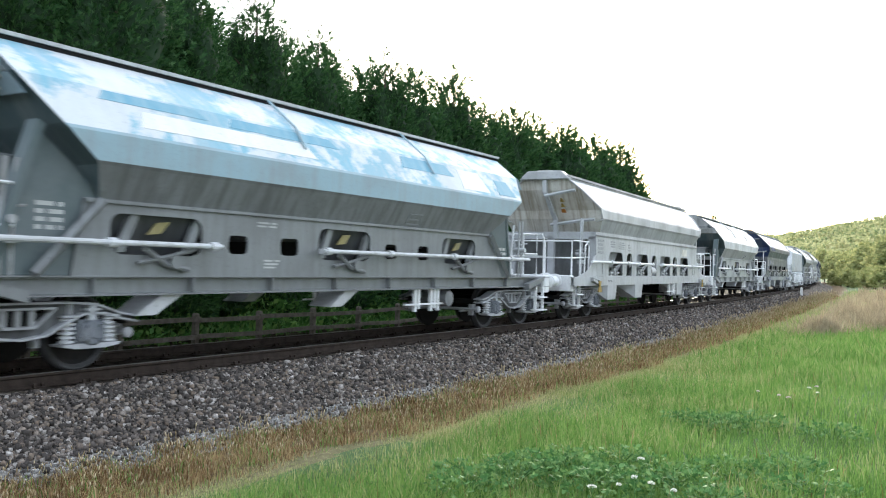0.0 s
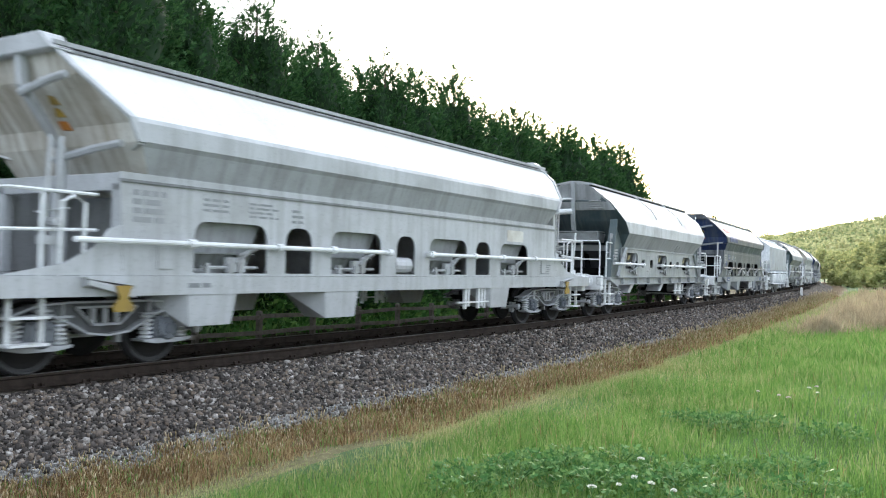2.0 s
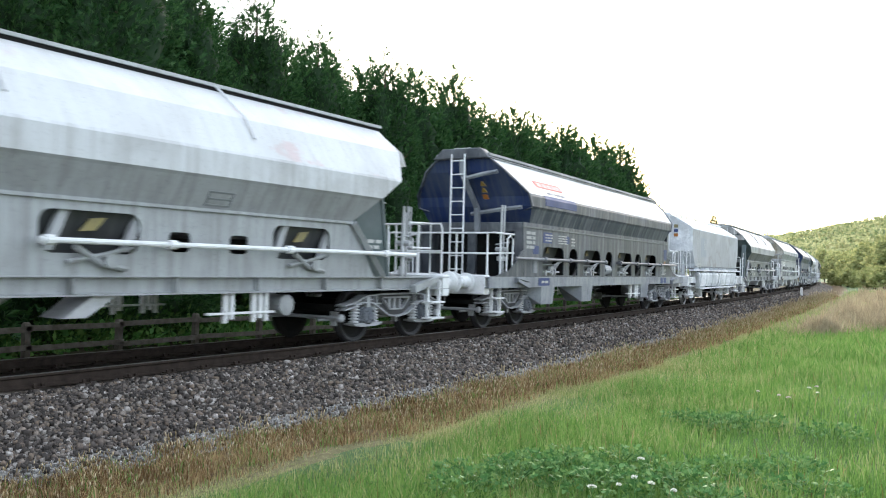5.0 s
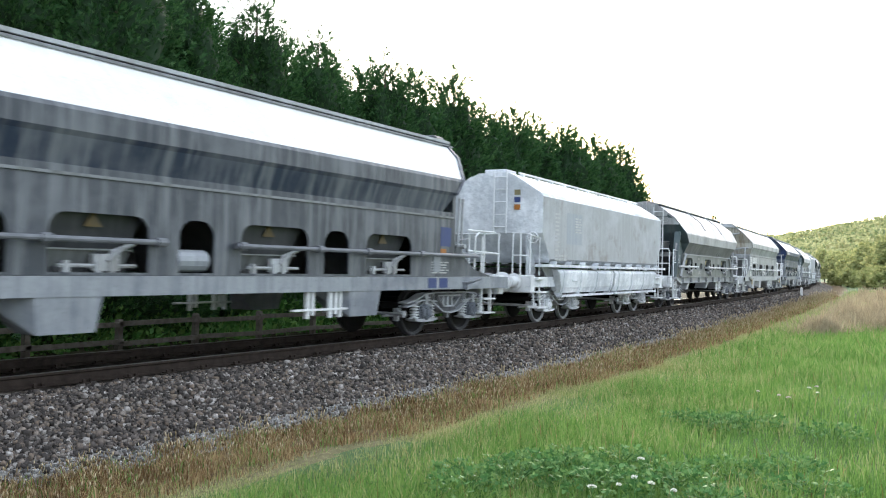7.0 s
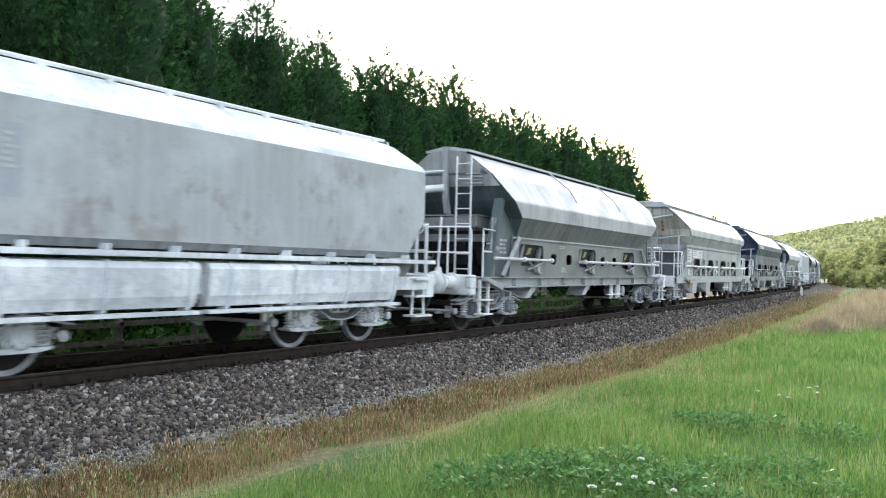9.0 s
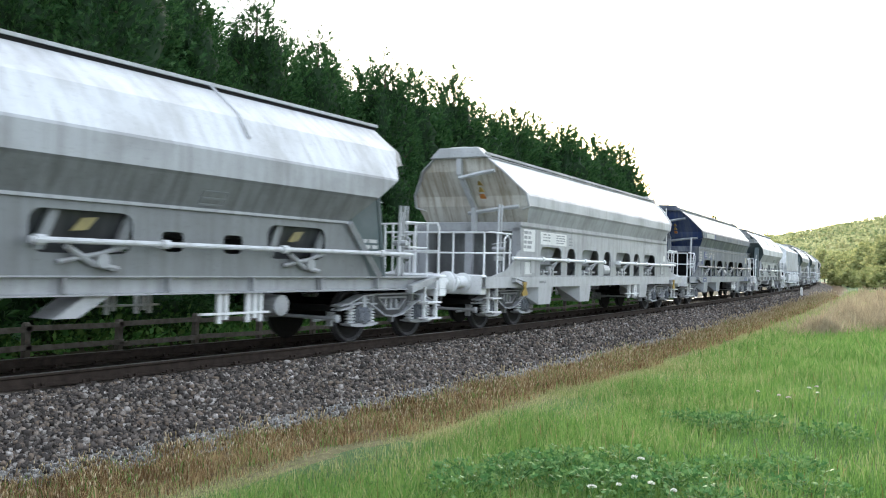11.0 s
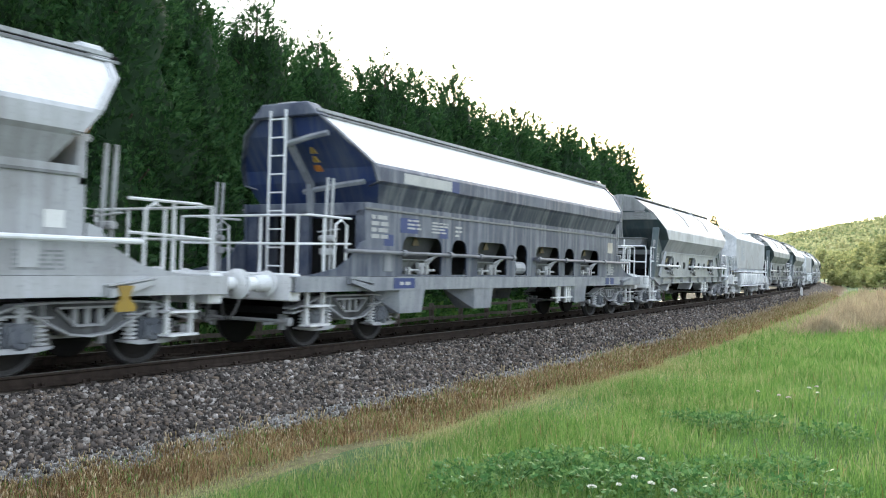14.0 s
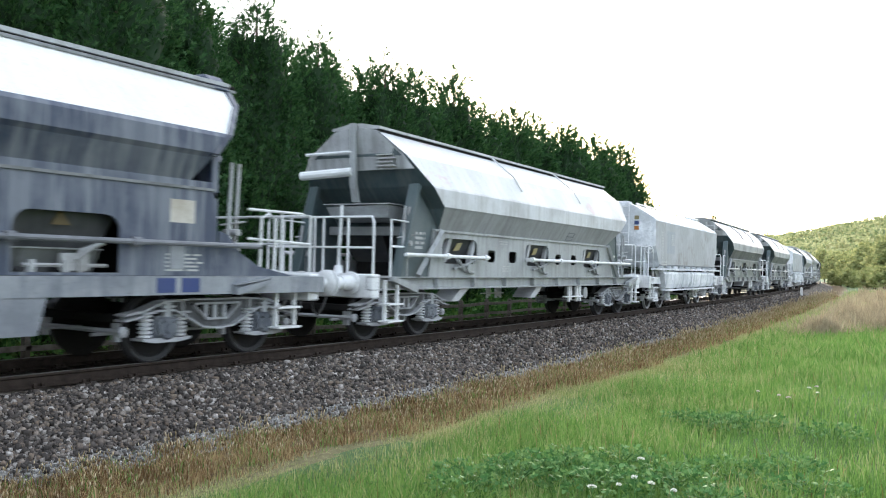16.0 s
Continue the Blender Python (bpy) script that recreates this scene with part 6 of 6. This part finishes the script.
def hill():
    """Wooded hill closing the valley."""
    zf = lambda X, Y: np.clip((Y - 330) / 420, 0, 1) ** 1.1 * (np.interp(X, [-700, -420, -200, -142, -110, -87, -58, 0, 120, 500, 900], [10, 18, 30, 35, 41, 46, 52, 61, 75, 82, 60])) + 1.5 * np.sin(X * 0.05) * np.sin(Y * 0.03)
    xs, ys = np.arange(-700, 901, 16.0), np.concatenate([np.arange(325, 760, 9.0), [800, 900, 1100, 1400]])
    X, Y = np.meshgrid(xs, ys)
    Z = zf(X, np.minimum(Y, 750)) - 6
    n, k = X.shape
    a = (np.arange(n - 1)[:, None] * k + np.arange(k - 1)[None, :]).ravel()
    h = soup("wooded_hill", np.stack([X.ravel(), Y.ravel(), Z.ravel()], 1), np.stack([a, a + 1, a + k + 1, a + k], 1), HILLWOOD)
    tagged(h, "distant wooded hill, its green paled for haze", "hill", kind="structure")
    rng = np.random.default_rng(81)
    n = 9000
    y = 330 + 420 * rng.random(n) ** 0.8
    x = rng.uniform(-0.42, 0.12, n) * y
    r = rng.uniform(1.6, 3.8, n)
    c = np.stack([x, y, zf(x, y) - 6 + r * 0.4], 1)
    m = 9
    i = np.repeat(np.arange(n), m)
    d = rng.normal(size=(n * m, 3))
    d[:, 2] = np.abs(d[:, 2])
    d /= np.linalg.norm(d, axis=1)[:, None]
    v, f = sprays(rng, c[i] + d * (r[i] * 0.6)[:, None], d + rng.normal(0, 0.5, d.shape), r[i] * 0.75, 2, 0.42)
    tagged(soup("far_woods", v, f, HILLWOOD), "round tree crowns of the wood on the hill", "wood", kind="stuff")


hill()


# ---- fence, posts, flowers ----
def fence():
    fn = tagged(new("fence"), "weathered low timber post-and-rail fence behind the track", "fence")
    rng = random.Random(6)
    ys = [2.9 + 1.8 * k for k in range(26)]
    u = -3.15
    pts = [(float(line_x(y)) + u, y) for y in ys]
    for x, y in pts:
        bm = fresh()
        hgt = 0.28 + rng.uniform(-0.02, 0.05)
        loft(bm, [[(x + a * q, y + b * q, z) for a, b in ((-0.055, -0.05), (0.055, -0.05), (0.055, 0.05), (-0.055, 0.05))] for q, z in ((1, -0.8), (1, hgt - 0.03), (0.7, hgt))])
        part("post", bm, FENCEWOOD, fn)
    for (xa, ya), (xb, yb) in zip(pts, pts[1:]):
        for z in (0.16, -0.16):
            bm = fresh()
            j, k = rng.uniform(-0.03, 0.03), rng.uniform(-0.03, 0.03)
            loft(bm, [[(xa + 0.07 + c, ya - 0.05, z + j + e) for c, e in ((-0.02, -0.045), (0.02, -0.045), (0.02, 0.045), (-0.02, 0.045))],
                      [(xb + 0.07 + c, yb + 0.05, z + k + e) for c, e in ((-0.02, -0.045), (0.02, -0.045), (0.02, 0.045), (-0.02, 0.045))]])
            part("rail", bm, FENCEWOOD, fn)


fence()


def marker_posts():
    for x, y, hgt in ((-11.5, 72.0, 0.55), (-19.7, 140.0, 0.6)):
        post = tagged(new("marker_post"), "small white lineside marker post in the ballast edge", "post", "lineside marker posts")
        bm = fresh()
        box(bm, -0.09, 0.09, -0.07, 0.07, -0.3, hgt)
        part("shaft", bm, WHITE, post, bevel=0.015)
        bm = fresh()
        loft(bm, [[(-0.1, -0.08, hgt), (0.1, -0.08, hgt), (0.1, 0.08, hgt), (-0.1, 0.08, hgt)], [(-0.03, -0.02, hgt + 0.09), (0.03, -0.02, hgt + 0.09), (0.03, 0.02, hgt + 0.09), (-0.03, 0.02, hgt + 0.09)]])
        part("cap", bm, WHITE, post)
        post.location = (x, y, -0.3)


marker_posts()


def weeds():
    """Broad-leaved weeds and white umbels in the near meadow."""
    def spot(x, y):
        return float(ground_z(x - line_x(y)))
    rng = np.random.default_rng(91)
    plants = [(-2.97, 6.83, 0.26, 110), (-2.58, 7.14, 0.24, 110), (-3.08, 6.1, 0.26, 120), (-1.88, 6.46, 0.24, 110), (-2.29, 9.5, 0.26, 110), (-1.28, 7.62, 0.2, 80), (-2.4, 6.2, 0.26, 130), (-2.75, 6.45, 0.26, 120), (-3.25, 6.6, 0.22, 90),
              (-2.15, 6.85, 0.22, 100), (-3.3, 5.75, 0.22, 90), (-1.55, 6.2, 0.2, 90), (-2.05, 9.9, 0.22, 80), (-1.0, 6.9, 0.2, 80), (-1.7, 7.3, 0.2, 80), (-2.7, 9.7, 0.2, 70), (-1.2, 9.6, 0.2, 60), (-3.6, 6.3, 0.18, 60)]
    for x, y, hgt, n in plants:
        hgt, n = hgt * 0.85, int(n * 2.1)
        w = tagged(new("weed_plant"), "leafy dark green weed in the meadow grass", "weed", "weeds in the meadow")
        bm = fresh()
        for k in range(6):
            a = rng.uniform(0, 6.28)
            tube(bm, [(0, 0, -0.03), (0.08 * math.cos(a), 0.08 * math.sin(a), hgt * 0.6), (0.2 * math.cos(a), 0.2 * math.sin(a), hgt)], 0.004, 4)
        part("stalk", bm, WEEDLEAF, w)
        a, r = rng.uniform(0, 6.283, n), 0.34 * np.sqrt(rng.random(n))
        base = np.stack([r * np.cos(a), r * np.sin(a), hgt * rng.uniform(0.35, 1.1, n) * (1.1 - r)], 1)
        out = np.stack([np.cos(a), np.sin(a), np.full(n, 0.15)], 1) + rng.normal(0, 0.4, (n, 3))
        v, f = sprays(rng, base, out, rng.uniform(0.026, 0.058, n), 3, 0.34)
        soup("foliage", v, f, WEEDLEAF, w)
        w.location = (x, y, spot(x, y))
    flowers = [(-2.19, 5.48, 0.26, 0.04, PETAL), (-2.02, 5.85, 0.27, 0.028, PETAL), (-1.89, 5.82, 0.25, 0.03, PETAL), (-2.17, 6.43, 0.28, 0.034, PETAL), (-1.73, 5.82, 0.22, 0.024, PETAL), (-2.08, 5.7, 0.24, 0.02, PETAL),
               (-1.85, 10.77, 0.26, 0.03, PINK), (-1.76, 11.69, 0.28, 0.035, PETAL), (-1.7, 11.87, 0.28, 0.03, PINK), (-2.0, 11.0, 0.25, 0.03, PINK), (-1.62, 11.4, 0.26, 0.024, PETAL), (-2.3, 11.3, 0.25, 0.026, PINK)]
    for x, y, hgt, r, m in flowers:
        r = r * 0.75
        fl = tagged(new("wildflower"), "white umbel wildflower in the grass" if m is PETAL else "pale pink clover flower in the grass", "flower", "wildflowers in the meadow")
        bm = fresh()
        tube(bm, [(0, 0, -0.04), (0.01, 0.01, hgt * 0.5), (0, 0.02, hgt)], 0.003, 5)
        part("stem", bm, WEEDLEAF, fl)
        n = 70
        a, q = rng.uniform(0, 6.283, n), np.sqrt(rng.random(n))
        base = np.stack([r * q * np.cos(a), 0.02 + r * q * np.sin(a), hgt + 0.014 * (1 - q * q)], 1)
        v, f = sprays(rng, base, np.stack([np.cos(a), np.sin(a), np.full(n, 1.2)], 1), np.full(n, 0.008), 3, 0.4)
        soup("flower_head", v, f, m, fl)
        fl.location = (x, y, spot(x, y))


weeds()


# ---- what moves ----
def motions():
    for w, mid, half in TRAIN:
        rows = []
        for k in range(33):
            t = 0.5 * k
            s = mid - SPEED * t - GAIN * t * t / 2
            (a, _), (b, _) = line(s - half), line(s + half)
            d = b - a
            c = (a + b) / 2
            rows.append((t, pose(c.x, c.y, 0, 0, 0, math.degrees(math.atan2(-d.x, d.y)))))
        walk(w, rows)
    turns = []
    for k in range(241):
        t = k / 15
        turns.append((t, math.degrees((SPEED * t + GAIN * t * t / 2) / 0.46)))
    for ob in WHEELS:
        x, y, z = ob.location
        walk(ob, [(t, pose(x, y, z, a, 0, 0)) for t, a in turns])


motions()
